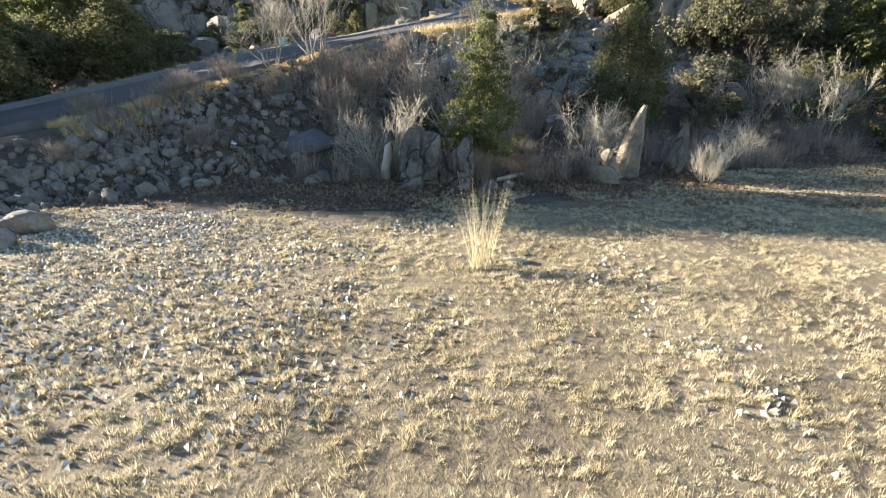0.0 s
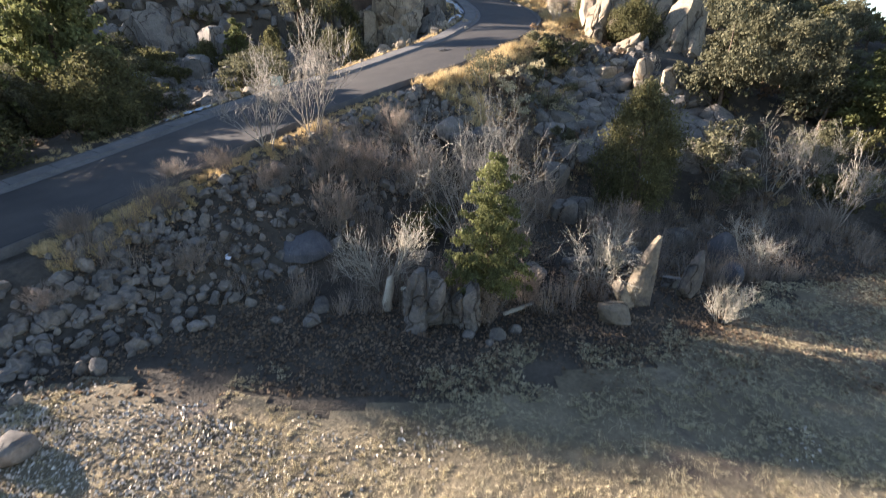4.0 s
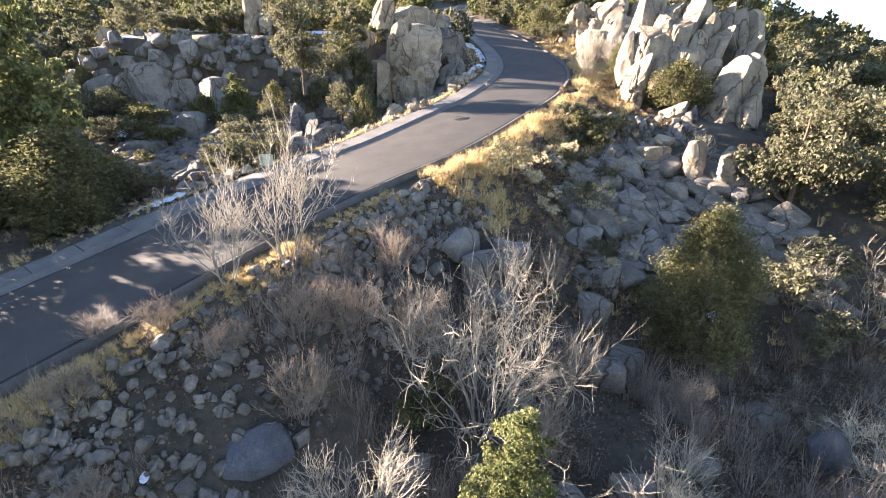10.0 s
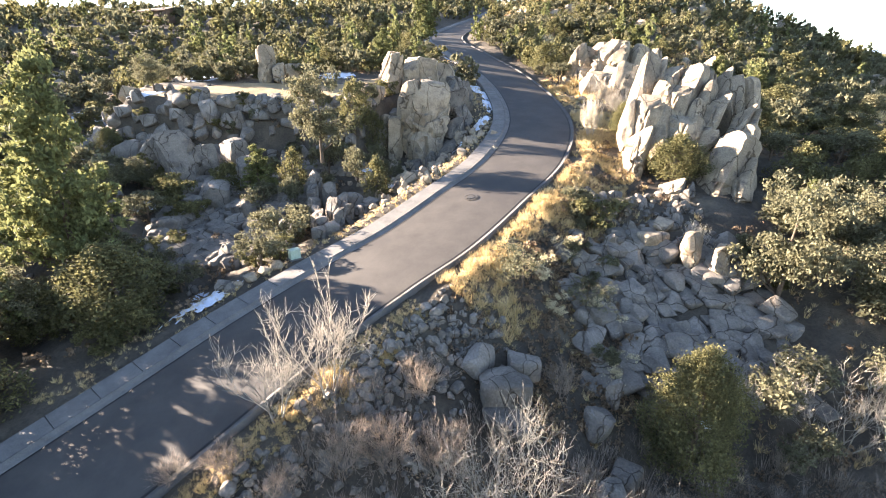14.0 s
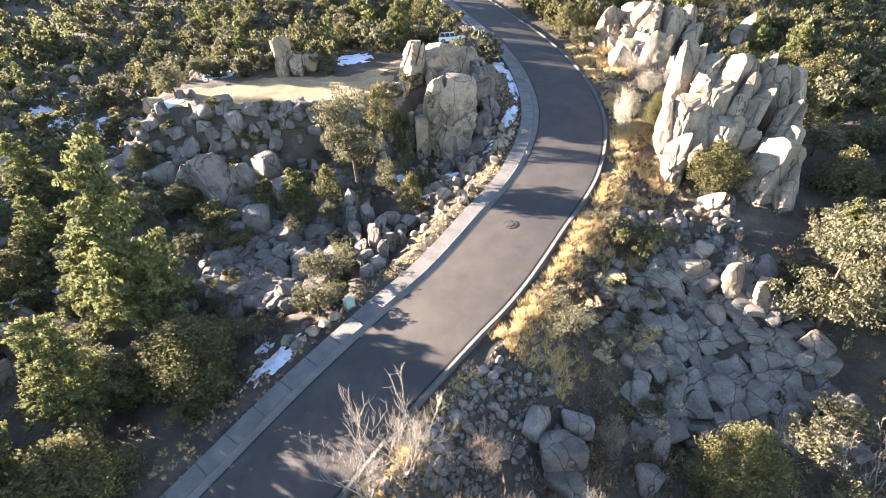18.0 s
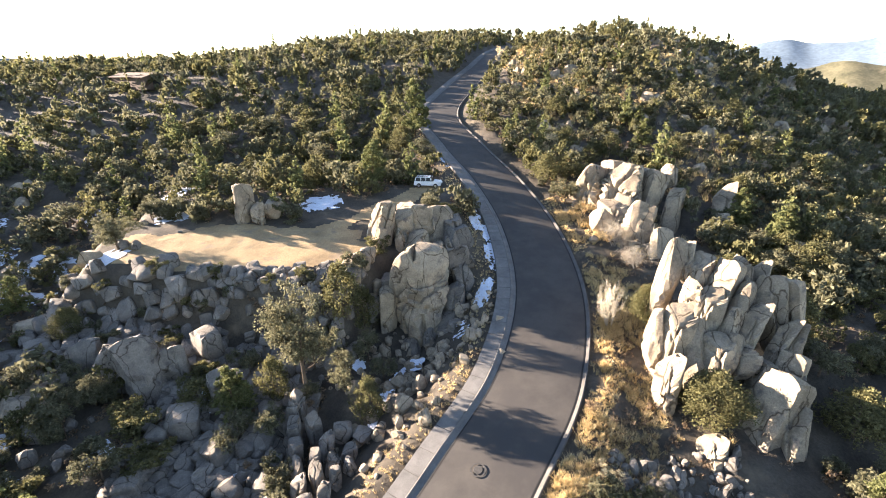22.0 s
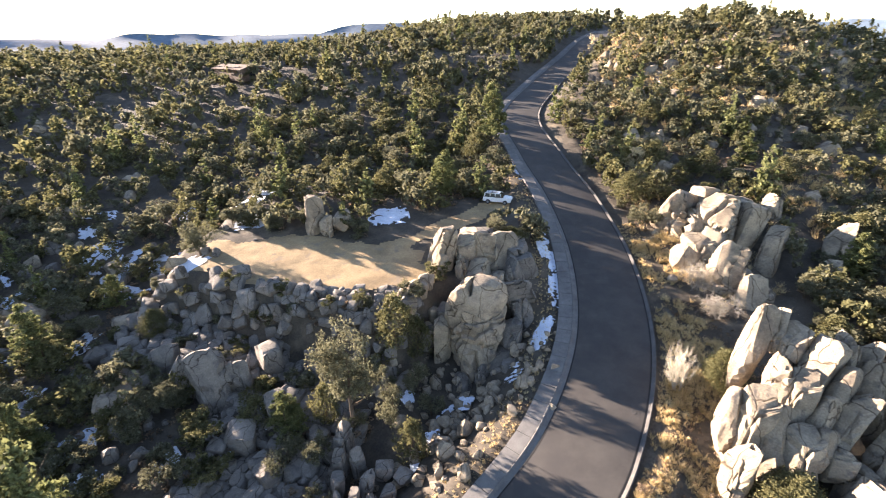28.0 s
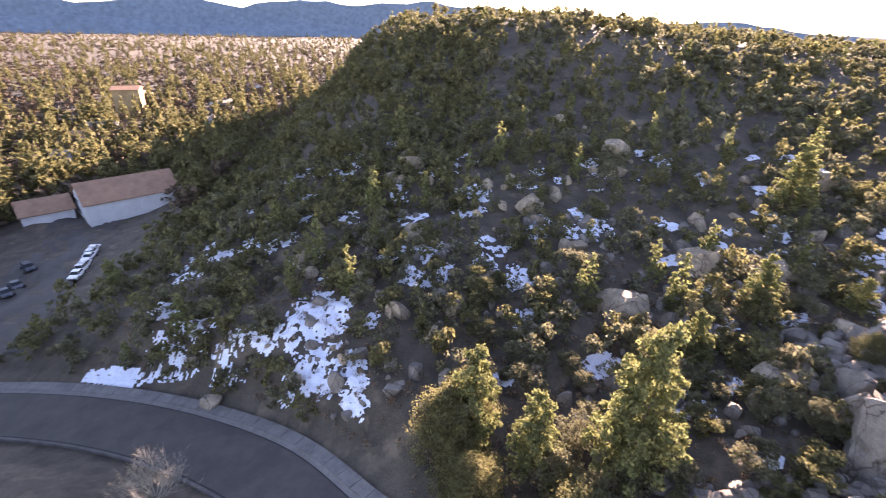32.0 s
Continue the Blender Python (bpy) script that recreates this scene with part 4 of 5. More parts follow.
deadwood("broken_trunk", "pale broken trunk standing among the stones", [((-2.3, 22.4, -0.2), 0.24), ((-2.3, 22.4, 0.4), 0.2), ((-2.2, 22.45, 0.9), 0.19), ((-2.15, 22.4, 1.35), 0.15), ((-2.05, 22.4, 1.55), 0.03)])
deadwood("fallen_log", "short pale log lying behind the grooved stones", [((-1.7, 22.0, 1.15), 0.09), ((-1.2, 22.1, 1.05), 0.1), ((-0.8, 22.2, 0.95), 0.07)])
deadwood("fallen_log", "grey fallen log beside the young pine", [((2.4, 21.9, 0.1), 0.09), ((3.1, 22.2, 0.2), 0.1), ((3.7, 22.5, 0.28), 0.06)], M_bare)
deadwood("fallen_log", "small grey log lying in the grass of the field", [((1.3, 12.3, 0.06), 0.05), ((1.6, 12.2, 0.09), 0.06), ((1.85, 12.25, 0.06), 0.03)])

# ---- named trees and shrubs ----
plant("young_pine", 1.75, 22.3, 1.02, 0.95)
plant("thicket", 1.6, 21.3, 0.55, 0.6, label="low grey leafless shrub in front of the young pine")
plant("bare_fan", 1.5, 28.6, 1.25, 0.85)
plant("tall_juniper", 12.0, 33.6, 1.0, 1.0)
plant("shrub1", -0.6, 28.6, 1.0, 1.0, label="green shrub beside the round bare tree")
plant("bare_pale", -2.6, 24.2, 0.95, 0.85, label="bleached bare tree with a broken trunk among the stones")
plant("bare_pale", 7.4, 25.0, 1.0, 0.8, tilt=10, label="bleached bare tree leaning over the boulders")
plant("bare_pale", 15.9, 27.2, 0.7)
plant("broom", 11.0, 21.4, 0.62, 0.7, label="dry tan bush in front of the slim stone")
plant("bare_tall", -7.3, 33.6, 1.1, 1.0)
plant("bare_tall", -9.6, 32.2, 0.85, 0.9)
plant("bare_tall", 21.3, 34.6, 0.85)
plant("bare_tall", 18.4, 36.2, 0.6)
for x, y, h in ((-8.6, 29.0, 0.95), (-3.9, 31.0, 1.0), (-6.0, 30.4, 1.0), (-10.6, 23.8, 0.85), (-12.6, 26.4, 0.9), (-5.2, 27.8, 0.95), (-1.4, 31.4, 1.1), (-11.2, 29.6, 0.9), (5.4, 30.8, 0.95),
                (-2.5, 34.6, 1.0), (3.6, 27.2, 0.8), (9.8, 29.6, 0.8), (-15.6, 24.6, 0.8), (-14.4, 20.8, 0.7), (-13.6, 29.4, 0.8), (5.6, 36.6, 0.8), (17.2, 33.4, 0.7), (3.4, 22.8, 0.6)):
    plant("thicket", x, y, h * (0.55 if x < -8 else 1.0), h * (0.8 if x < -8 else 1.0), group="bare shrubs on the bank")
plant("airy", 3.9, 43.4, 1.0, 1.1)
plant("airy", 8.4, 43.0, 0.75, 0.9)
plant("airy", 13.4, 53.6, 0.5, 0.7)
plant("oak0", 23.0, 45.2, 1.5, 1.2, label="grey-green live oak leaning over the rubble")
plant("oak1", 28.4, 43.0, 1.15, 0.95)
plant("oak0", 31.0, 49.6, 1.1, 1.2)
plant("pine0", 33.0, 41.0, 0.95, 1.15)
plant("oak1", 26.4, 37.4, 0.6, 0.6)
plant("bare_tall", 25.2, 36.0, 0.7, 0.8)
plant("juniper1", 37.6, 37.0, 1.15, 1.0)
plant("oak0", 40.0, 45.0, 1.2, 1.3)
plant("bare_tall", 23.6, 31.4, 0.8, 0.8)
plant("juniper1", -24.6, 42.4, 1.0, 1.3)
plant("oak1", -29.6, 41.4, 0.85, 0.95)
plant("pine1", -36.4, 50.4, 0.95, 1.15)
plant("oak0", -34.6, 43.6, 0.8, 0.9)
plant("juniper0", -28.4, 33.4, 0.95, 1.25)
plant("pine1", -31.6, 39.0, 0.95, 1.0)
plant("juniper0", -33.4, 30.6, 1.5, 1.3)
plant("juniper1", -36.0, 32.0, 1.4, 1.2)
plant("oak0", -34.4, 31.6, 1.3, 1.1)
plant("shrub0", -40.5, 73.2, 1.1, 1.3)
plant("shrub1", -33.6, 74.4, 0.9, 1.2)
plant("shrub0", -24.0, 71.6, 1.2, 1.5)
plant("shrub1", -28.0, 69.0, 1.2, 1.4)
plant("oak1", -37.2, 66.0, 0.6, 0.7)
plant("shrub0", -21.0, 74.6, 0.9, 1.2)
plant("juniper0", -46.6, 76.0, 0.6, 0.7)
plant("oak0", -15.4, 65.0, 1.5, 1.15, z=12.0, label="olive tree growing out of the rocks below the dome")
plant("shrub1", -10.8, 83.0, 1.1, 1.2)
plant("shrub0", -12.8, 79.0, 1.3, 1.3)
plant("juniper1", -2.2, 92.6, 0.42, 0.8)
plant("juniper0", 21.0, 60.6, 0.72, 1.05, label="olive juniper bush at the foot of the fins")
plant("juniper1", 19.6, 72.8, 0.66, 0.7)
plant("broom", 15.2, 71.4, 1.7, 1.2)
plant("bare_round", 20.4, 87.0, 0.6, 0.7)
plant("bare_round", 21.8, 82.4, 0.55, 0.65)
plant("tan_shrub", 17.8, 118.6, 1.8, 1.9, label="tan dry-leaved shrub beside the upper road")
plant("pine0", -8.2, 126.6, 1.15, 1.1, label="tall pine beside the upper road")
plant("tan_shrub", 17.0, 212.0, 2.2, 1.5)
plant("pine0", -34.3, 33.0, 1.3, 1.1)
plant("pine1", -30.6, 47.4, 1.75, 1.4, label="tall yellow-green pine in the gully")
plant("bare_fan", -27.2, 2.0, 0.85, 0.7, label="yellowish bare tree inside the bend of the road")
plant("pine0", -56.3, 68.4, 0.85)
plant("pine1", -85.1, 85.1, 1.25, 1.3)
plant("pine0", -47.5, 58.0, 0.8)
plant("oak1", -44.0, 84.0, 0.8, 0.95)
plant("broom", 17.0, 37.8, 0.55, 0.6)
plant("broom", 18.4, 49.4, 0.8, 0.8)
plant("brush", 10.4, 60.4, 1.2, 1.4)

# ---- woods and scrub ----
def open_ground(x, y):
    """1 where scrub may grow, 0 on the road, the field and the clearing."""
    _, d = beside(x, y)
    ok = (d < -8.0) | (d > 7.0)
    ok &= ~((x > -20) & (x < 26) & (y > -40) & (y < 33)) & ~((d > 0) & (y < 44) & (x < 10) & (y > -30))
    ok &= ~((x > -50) & (x < -9) & (y > 70) & (y < 91.5)) & ~((np.abs(y - (87 + (x + 20) * 1.05)) < 6) & (x > -24) & (x < 4))
    ok &= ~((x > 17) & (x < 32) & (y > 57) & (y < 106)) & ~((x > -14) & (x < 6) & (y > 50) & (y < 92))
    ok &= ~((np.abs(x + 97) < 26) & (np.abs(y + 74) < 26)) & ~((x > -92) & (x < -52) & (y < -40) & (y > -85)) & ~((np.hypot((x + 50) / 7.5, (y - 9.5) / 5) < 1)) & ~(np.hypot((x + 20.6) / 4.6, (y - 96.5) / 5) < 1)
    ok &= ~((x > 11) & (x < 22) & (y > 37) & (y < 57))
    return ok


def sow(seed, count, x0, x1, y0, y1, gap=0.0):
    r = np.random.default_rng(seed)
    x, y = x0 + (x1 - x0) * r.random(count), y0 + (y1 - y0) * r.random(count)
    keep = open_ground(x, y) & (roll_noise(x, y, 0.05, 12) + 0.9 * r.random(count) > gap)
    return x[keep], y[keep], r


def stuff(name, label, category, templates, xs, ys, sizes, r, mat, sink=0.15, stretch=(0.8, 1.3), lift=None):
    """Many small things as one mesh: turned and scaled copies of a few templates."""
    zs = land(xs, ys) if lift is None else lift
    vs, fs, base = [], [], 0
    pick = r.integers(len(templates), size=len(xs))
    for n, (tv, tf) in enumerate(templates):
        i = np.where(pick == n)[0]
        if not len(i):
            continue
        a, s = r.random(len(i)) * 2 * math.pi, sizes[i]
        c, q = np.cos(a)[:, None], np.sin(a)[:, None]
        k = (stretch[0] + (stretch[1] - stretch[0]) * r.random(len(i)))[:, None]
        v = np.stack([(tv[None, :, 0] * c - tv[None, :, 1] * q) * s[:, None] + xs[i, None],
                      (tv[None, :, 0] * q + tv[None, :, 1] * c) * s[:, None] + ys[i, None],
                      tv[None, :, 2] * s[:, None] * k + zs[i, None] - sink], -1)
        f = tf[None] + (np.arange(len(i)) * len(tv))[:, None, None] + base
        vs.append(v.reshape(-1, 3))
        fs.append(f.reshape(-1, tf.shape[1]))
        base += len(i) * len(tv)
    return tagged(new(name, mesh_of(name, np.vstack(vs), np.vstack(fs), mat)), label, category, kind="stuff")


near_keys = ("shrub0", "shrub1", "small_oak", "small_oak", "small_juniper", "small_juniper", "pine0")
x, y, r = sow(3, 1500, -66, 62, 30, 140, 0.1)
for px, py in list(zip(x, y))[:330]:
    k = near_keys[r.choice(7, p=(0.3, 0.28, 0.14, 0.1, 0.09, 0.06, 0.03))]
    big = 0.75 + 0.65 * r.random()
    plant(k, px, py, big * (1 if k[:2] == "sh" else 0.6), big * (1.15 if k[:2] == "sh" else 0.72), turn=r.random() * 360)

r = np.random.default_rng(8)
for n in range(70):
    px, py = -45 + 31 * r.random(), 44 + 30 * r.random()
    if px > -29 and n % 3:
        continue
    k = ("shrub0", "shrub1", "brush", "shrub0", "small_oak")[n % 5]
    big = 0.6 + 0.7 * r.random()
    if beside(px, py)[1][0] < -9:
        plant(k, px, py, big * (0.5 if k == "small_oak" else 1.0), big * (0.6 if k == "small_oak" else 1.15), turn=r.random() * 360)
for n in range(40):
    px, py = 5 + 7 * r.random(), 36 + 22 * r.random()
    if beside(px, py)[1][0] > 7.5:
        plant(("brush", "shrub0", "brush", "tan_shrub")[n % 4], px, py, 0.45 + 0.5 * r.random(), turn=r.random() * 360)

for n in range(34):
    a = n / 33
    px, py = -48 + 37 * a + 1.2 * r.normal(), 75.4 - 0.12 * (37 * a - 28) + 1.3 * r.normal()
    plant(("shrub0", "brush", "shrub1", "brush")[n % 4], px, py, 0.5 + 0.4 * r.random(), turn=r.random() * 360)
for n in range(16):
    px, py = -49 + 17 * r.random(), 92 + 3 * r.random()
    plant(("shrub0", "small_oak", "shrub1")[n % 3], px, py, (0.9, 0.5, 0.9)[n % 3], turn=r.random() * 360)

for px, py, h in ((-9.4, 64.6, 0.75), (-12.2, 67.6, 0.85), (-8.6, 69.6, 0.6), (-18.4, 62.4, 0.7), (-19.6, 67.6, 0.8), (-10.6, 72.0, 0.7), (-13.6, 74.4, 1.05), (-11.6, 76.4, 0.85), (-16.4, 71.4, 0.95)):
    plant(("small_oak", "small_juniper")[int(px) % 2], px, py, h, h * 0.8, turn=r.random() * 360)

for n in range(46):
    px, py = 32 + 24 * r.random(), 44 + 44 * r.random()
    big = 0.7 + 0.6 * r.random()
    k = ("shrub0", "small_oak", "shrub1", "small_juniper")[n % 4]
    plant(k, px, py, big * (1.1 if n % 2 == 0 else 0.6), big * (1.3 if n % 2 == 0 else 0.75), turn=r.random() * 360)


def fan(seed, count, near, far, bias=0.5):
    """Places spread over the hills that lie round the road, thinner where it is stony."""
    r = np.random.default_rng(seed)
    a = np.radians(-52 + 204 * r.random(count))
    d = np.sqrt(near**2 + (far**2 - near**2) * r.random(count) ** bias)
    x, y = -np.sin(a) * d, 40 + np.cos(a) * d
    keep = open_ground(x, y) & (roll_noise(x, y, 0.045, 12) + 1.6 * r.random(count) > np.where((x < -38) & (y < 95), 0.4, np.where((x > 15) & (y < 230), 0.12, -0.3)))
    return x[keep], y[keep], r


low = [round_crown(np.random.default_rng(60 + n), 1.0, 0.62, 40, 7, 0.085, 0.0) for n in range(4)]
tall = [juniper_crown(np.random.default_rng(70 + n), 1.2, 0.5, 44, 6, 0.08) for n in range(3)]
spire = [pine_crown(np.random.default_rng(80 + n), 2.0, 0.55, 8, 5, 0.1) for n in range(3)]
low_far = [round_crown(np.random.default_rng(60 + n), 1.0, 0.62, 20, 5, 0.15, 0.0) for n in range(4)]
tall_far = [juniper_crown(np.random.default_rng(70 + n), 1.2, 0.5, 22, 5, 0.14) for n in range(3)]
spire_far = [pine_crown(np.random.default_rng(80 + n), 2.0, 0.55, 6, 3, 0.16) for n in range(3)]
low_valley = [round_crown(np.random.default_rng(90 + n), 1.0, 0.62, 14, 4, 0.17, 0.0) for n in range(3)]
for n, (mat, templates, lo, hi, count, near, far) in enumerate((
        (M_oak, low, 1.6, 4.2, 1850, 45, 125), (M_juniper, low + tall, 1.6, 4.2, 1600, 45, 125), (M_pine, spire, 2.0, 4.0, 110, 55, 125),
        (M_oak, low_far, 2.2, 5.2, 4200, 125, 290), (M_juniper, low_far + tall_far, 2.2, 5.0, 3800, 125, 290), (M_pine, spire_far, 1.6, 3.0, 240, 125, 290))):
    x, y, r = fan(20 + n, count, near, far, 1.0)
    stuff(("oak_scrub", "juniper_scrub", "hill_pines", "far_oak_scrub", "far_juniper_scrub", "far_hill_pines")[n],
          ("grey-green oak scrub covering the hills", "olive juniper scrub covering the hills", "scattered yellow-green pines on the hills")[n % 3],
          "scrub", templates, x, y, lo + (hi - lo) * r.random(len(x)) ** 1.5, r, mat)
# the flank of the western hill that falls to the valley
r = np.random.default_rng(33)
x, y = -205 + 130 * r.random(900), -62 + 90 * r.random(900)
keep = open_ground(x, y) & (land(x, y, False) > -9)
x, y = x[keep], y[keep]
stuff("flank_scrub", "olive scrub on the flank of the western hill", "scrub", low_far + tall_far, x, y, 2.0 + 2.4 * r.random(len(x)), r, M_juniper)
# the wooded valley behind
for n, (mat, templates, lo, hi, count) in enumerate(((M_juniper, spire_far, 3.0, 6.0, 3000), (M_bark, low_valley, 3.0, 7.0, 10000))):
    r = np.random.default_rng(40 + n)
    a, d = radians(95) + radians(75) * r.random(count * 2), 110 + 2000 * r.random(count * 2) ** 2
    x, y = -np.sin(a) * d - 20, np.cos(a) * d + 20
    keep = open_ground(x, y) & (land(x, y, False) < -3)
    x, y = x[keep][:count], y[keep][:count]
    stuff(("valley_pines", "valley_bare_trees")[n], ("dark pines of the wooded valley", "brown leafless trees of the valley")[n], "trees", templates, x, y, lo + (hi - lo) * r.random(len(x)), r, mat)

# low brush and dry grass
def tuft(r, blades, h, spread_, wide=0.018):
    v, f = [], []
    for n in range(blades):
        a, k = r.random() * 2 * math.pi, spread_ * (0.4 + r.random())
        x0, y0 = (r.random(2) - 0.5) * spread_ * 0.8
        w = wide * (1 + 0.6 * r.random())
        tip = (x0 + math.cos(a) * k, y0 + math.sin(a) * k, h * (0.6 + 0.6 * r.random()))
        c, s = math.cos(a + 1.57) * w, math.sin(a + 1.57) * w
        v += [(x0 - c, y0 - s, 0), (x0 + c, y0 + s, 0), tip]
        f.append((3 * n, 3 * n + 1, 3 * n + 2))
    return np.array(v), np.array(f)


nx, ny = 240, 215
fx, fy = np.meshgrid(np.linspace(-17, 62, nx), np.linspace(-42, 29, ny))
fx, fy = fx.ravel(), fy.ravel()
_, d = beside(fx, fy)
rim = np.minimum(d - 11.5 + 1.5 * roll_noise(fx, fy, 0.3, 31), 17.2 + 0.42 * np.maximum(fx, 0) - fy + 1.8 * roll_noise(fx, fy, 0.25, 32) + 0.8 * roll_noise(fx, fy, 1.2, 34))
i = np.arange(nx * ny).reshape(ny, nx)
q = np.stack([i[:-1, :-1], i[:-1, 1:], i[1:, 1:], i[1:, :-1]], -1).reshape(-1, 4)
q = q[rim[q].mean(1) > 0]
used, inv = np.unique(q, return_inverse=True)
tagged(new("field", mesh_of("field", np.stack([fx, fy, land(fx, fy) + 0.04 + 0.03 * roll_noise(fx, fy, 1.1, 33)], 1)[used], inv.reshape(-1, 4), M_field, True)),
       "field of short straw-coloured winter turf", "field", kind="structure")
short = [tuft(np.random.default_rng(200 + n), 13, 0.085, 0.075, 0.0042) for n in range(5)]
long = [tuft(np.random.default_rng(210 + n), 26, 0.34, 0.26, 0.012) for n in range(4)]
r = np.random.default_rng(50)
cx, cy = -17 + 52 * r.random(38000), 2 + 24 * r.random(38000)
x, y = (np.repeat(c, 6) + 0.075 * r.normal(size=6 * len(c)) for c in (cx, cy))
_, d = beside(cx, cy)
keep = (d > 11) & (roll_noise(cx, cy, 0.35, 4) + 1.0 * r.random(len(cx)) > 0.0) & (cy < 16.6 + 0.46 * np.maximum(cx, 0) + 3 * roll_noise(cx, cy, 0.4, 41))
keep = np.repeat(keep, 6)
x, y = x[keep], y[keep]
stuff("field_grass", "short straw-coloured winter grass of the field", "grass", short, x, y, 0.45 + 0.75 * r.random(len(x)) ** 2, r, M_straw, -0.02)
x, y = -16 + 28 * r.random(95000) ** 1.5, 2 + 16 * r.random(95000)
keep = roll_noise(x, y, 0.2, 6) - 0.05 * x + 0.7 * r.random(len(x)) - 0.5 * np.maximum(y - 15.5, 0) > 0.4
x, y = x[keep], y[keep]
leaf = [(np.array([(-1, 0, 0.3), (0, -0.6, 1.3), (1, 0, 0.3), (0, 0.6, 0.2)]) * 0.046, np.array([[0, 1, 2, 3]]))]
stuff("leaf_litter", "pale dry leaves scattered over the field", "leaves", leaf, x, y, 0.6 + 0.9 * r.random(len(x)), r, M_litter, -0.01)
place = along(28, 100, 4.6, 6.8)
xy = np.array([place(r) for _ in range(6500)])
keep = roll_noise(xy[:, 0], xy[:, 1], 0.22, 8) + 0.4 * r.random(len(xy)) > 0.1
xy = xy[keep]
stuff("verge_grass", "golden dry grass on the verge below the kerb", "grass", long, xy[:, 0], xy[:, 1], 0.3 + 0.5 * r.random(len(xy)), r, M_gold, 0.02)
for lo, hi in ((26.5, 31.0), (37.5, 41.5)):
    place = along(lo, hi, 4.7, 7.2)
    xy = np.array([place(r) for _ in range(620)])
    xy = xy[roll_noise(xy[:, 0], xy[:, 1], 0.5, 73) + 0.5 * r.random(len(xy)) > 0.1]
    stuff("verge_mound", "mound of golden dry grass beside the kerb", "grass", long, xy[:, 0], xy[:, 1], 0.5 + 0.5 * r.random(len(xy)), r, M_gold, 0.02)
place = along(46, 96, 4.7, 11)
xy = np.array([place(r) for _ in range(3600)])
xy = xy[roll_noise(xy[:, 0], xy[:, 1], 0.3, 71) + 0.5 * r.random(len(xy)) > 0.1]
stuff("verge_clumps", "golden grass clumps between the kerb and the crag", "grass", long, xy[:, 0], xy[:, 1], 0.9 + 0.9 * r.random(len(xy)), r, M_gold, 0.02)
place = along(30, 150, -9, -6.3)
xy = np.array([place(r) for _ in range(1400)])
stuff("pavement_grass", "dry grass beside the pavement", "grass", long, xy[:, 0], xy[:, 1], 0.4 + 0.6 * r.random(len(xy)), r, M_gold, 0.02)
r2 = np.random.default_rng(64)
x, y = 16 + 85 * r2.random(7000), 84 + 135 * r2.random(7000)
keep = (beside(x, y)[1] > 7) & (roll_noise(x, y, 0.06, 65) + 0.6 * r2.random(7000) > 0.1)
x, y = x[keep], y[keep]
stuff("hill_grass", "golden dry grass between the shrubs of the sunny hill", "grass", long, x, y, 1.6 + 1.8 * r2.random(len(x)), r2, M_gold, 0.02)
twig = [round_crown(np.random.default_rng(220 + n), 0.7, 0.6, 13, 4, 0.12, 0.0) for n in range(3)]
x, y, r = sow(61, 5200, -70, 60, 5, 130, -0.2)
stuff("dry_brush", "low brown brush between the rocks", "brush", twig, x, y, 0.5 + 0.8 * r.random(len(x)), r, M_brush)
place = along(43, 85, 6, 15)
xy = np.array([place(r) for _ in range(1100)])
stuff("bank_brush", "dry brown brush on the bank below the road", "brush", twig, xy[:, 0], xy[:, 1], 0.25 + 0.45 * r.random(len(xy)), r, M_brush)
x, y = 4 + 8.5 * r.random(800), 34 + 26 * r.random(800)
x, y = x[beside(x, y)[1] > 7], y[beside(x, y)[1] > 7]
stuff("slope_brush", "low brown brush among the rubble right of the road", "brush", twig, x, y, 0.35 + 0.6 * r.random(len(x)), r, M_brush)
x, y = 4 + 24 * r.random(600), 33 + 30 * r.random(600)
keep = (beside(x, y)[1] > 6) & (roll_noise(x, y, 0.25, 61) > -0.1)
x, y = x[keep], y[keep]
stuff("slope_grass", "tufts of pale dry grass among the rubble", "grass", long, x, y, 0.7 + 0.9 * r.random(len(x)), r, M_gold, 0.02)
twiggy = [tuft(np.random.default_rng(240 + n), 44, 1.1, 0.55, 0.009) for n in range(4)]
x, y = -15 + 38 * r.random(1500), 20.5 + 14 * r.random(1500)
keep = (beside(x, y)[1] > 6) & (roll_noise(x, y, 0.3, 51) + r.random(1500) > 0.6) & (y > 22 + 0.25 * np.maximum(x - 4, 0))
x, y = x[keep], y[keep]
stuff("bank_twigs", "thin grey dry twigs at the foot of the bank", "brush", twiggy, x, y, 0.5 + 0.9 * r.random(len(x)), r, M_thicket)
x, y = -15 + 40 * r.random(60000), 17 + 16 * r.random(60000)
keep = (beside(x, y)[1] > 7) & (roll_noise(x, y, 0.4, 52) + r.random(60000) > 0.3)
x, y = x[keep], y[keep]
stuff("bank_litter", "brown fallen leaves on the shaded ground below the bank", "leaves", leaf, x, y, 0.8 + 1.0 * r.random(len(x)), r, M_brush, -0.01)

x, y = -60 + 22 * r.random(420), -22 + 42 * r.random(420)
keep = beside(x, y)[1] < -8
x, y = x[keep], y[keep]
stuff("snow_brush", "dry twigs and grass standing in the snow", "brush", twiggy, x, y, 0.5 + 0.7 * r.random(len(x)), r, M_brush)

# tall dry stalks in the field
leafy_stalks = [tuft(np.random.default_rng(230), 110, 1.9, 0.55, 0.0045)]
v, f = leafy_stalks[0]
stalks = new("dry_plant", mesh_of("dry_plant", v, f, M_straw))
stalks.matrix_basis = pose(0.75, 11.9, ground_at(0.75, 11.9))
tagged(stalks, "tall straw-coloured dry stalks standing in the field", "plant")


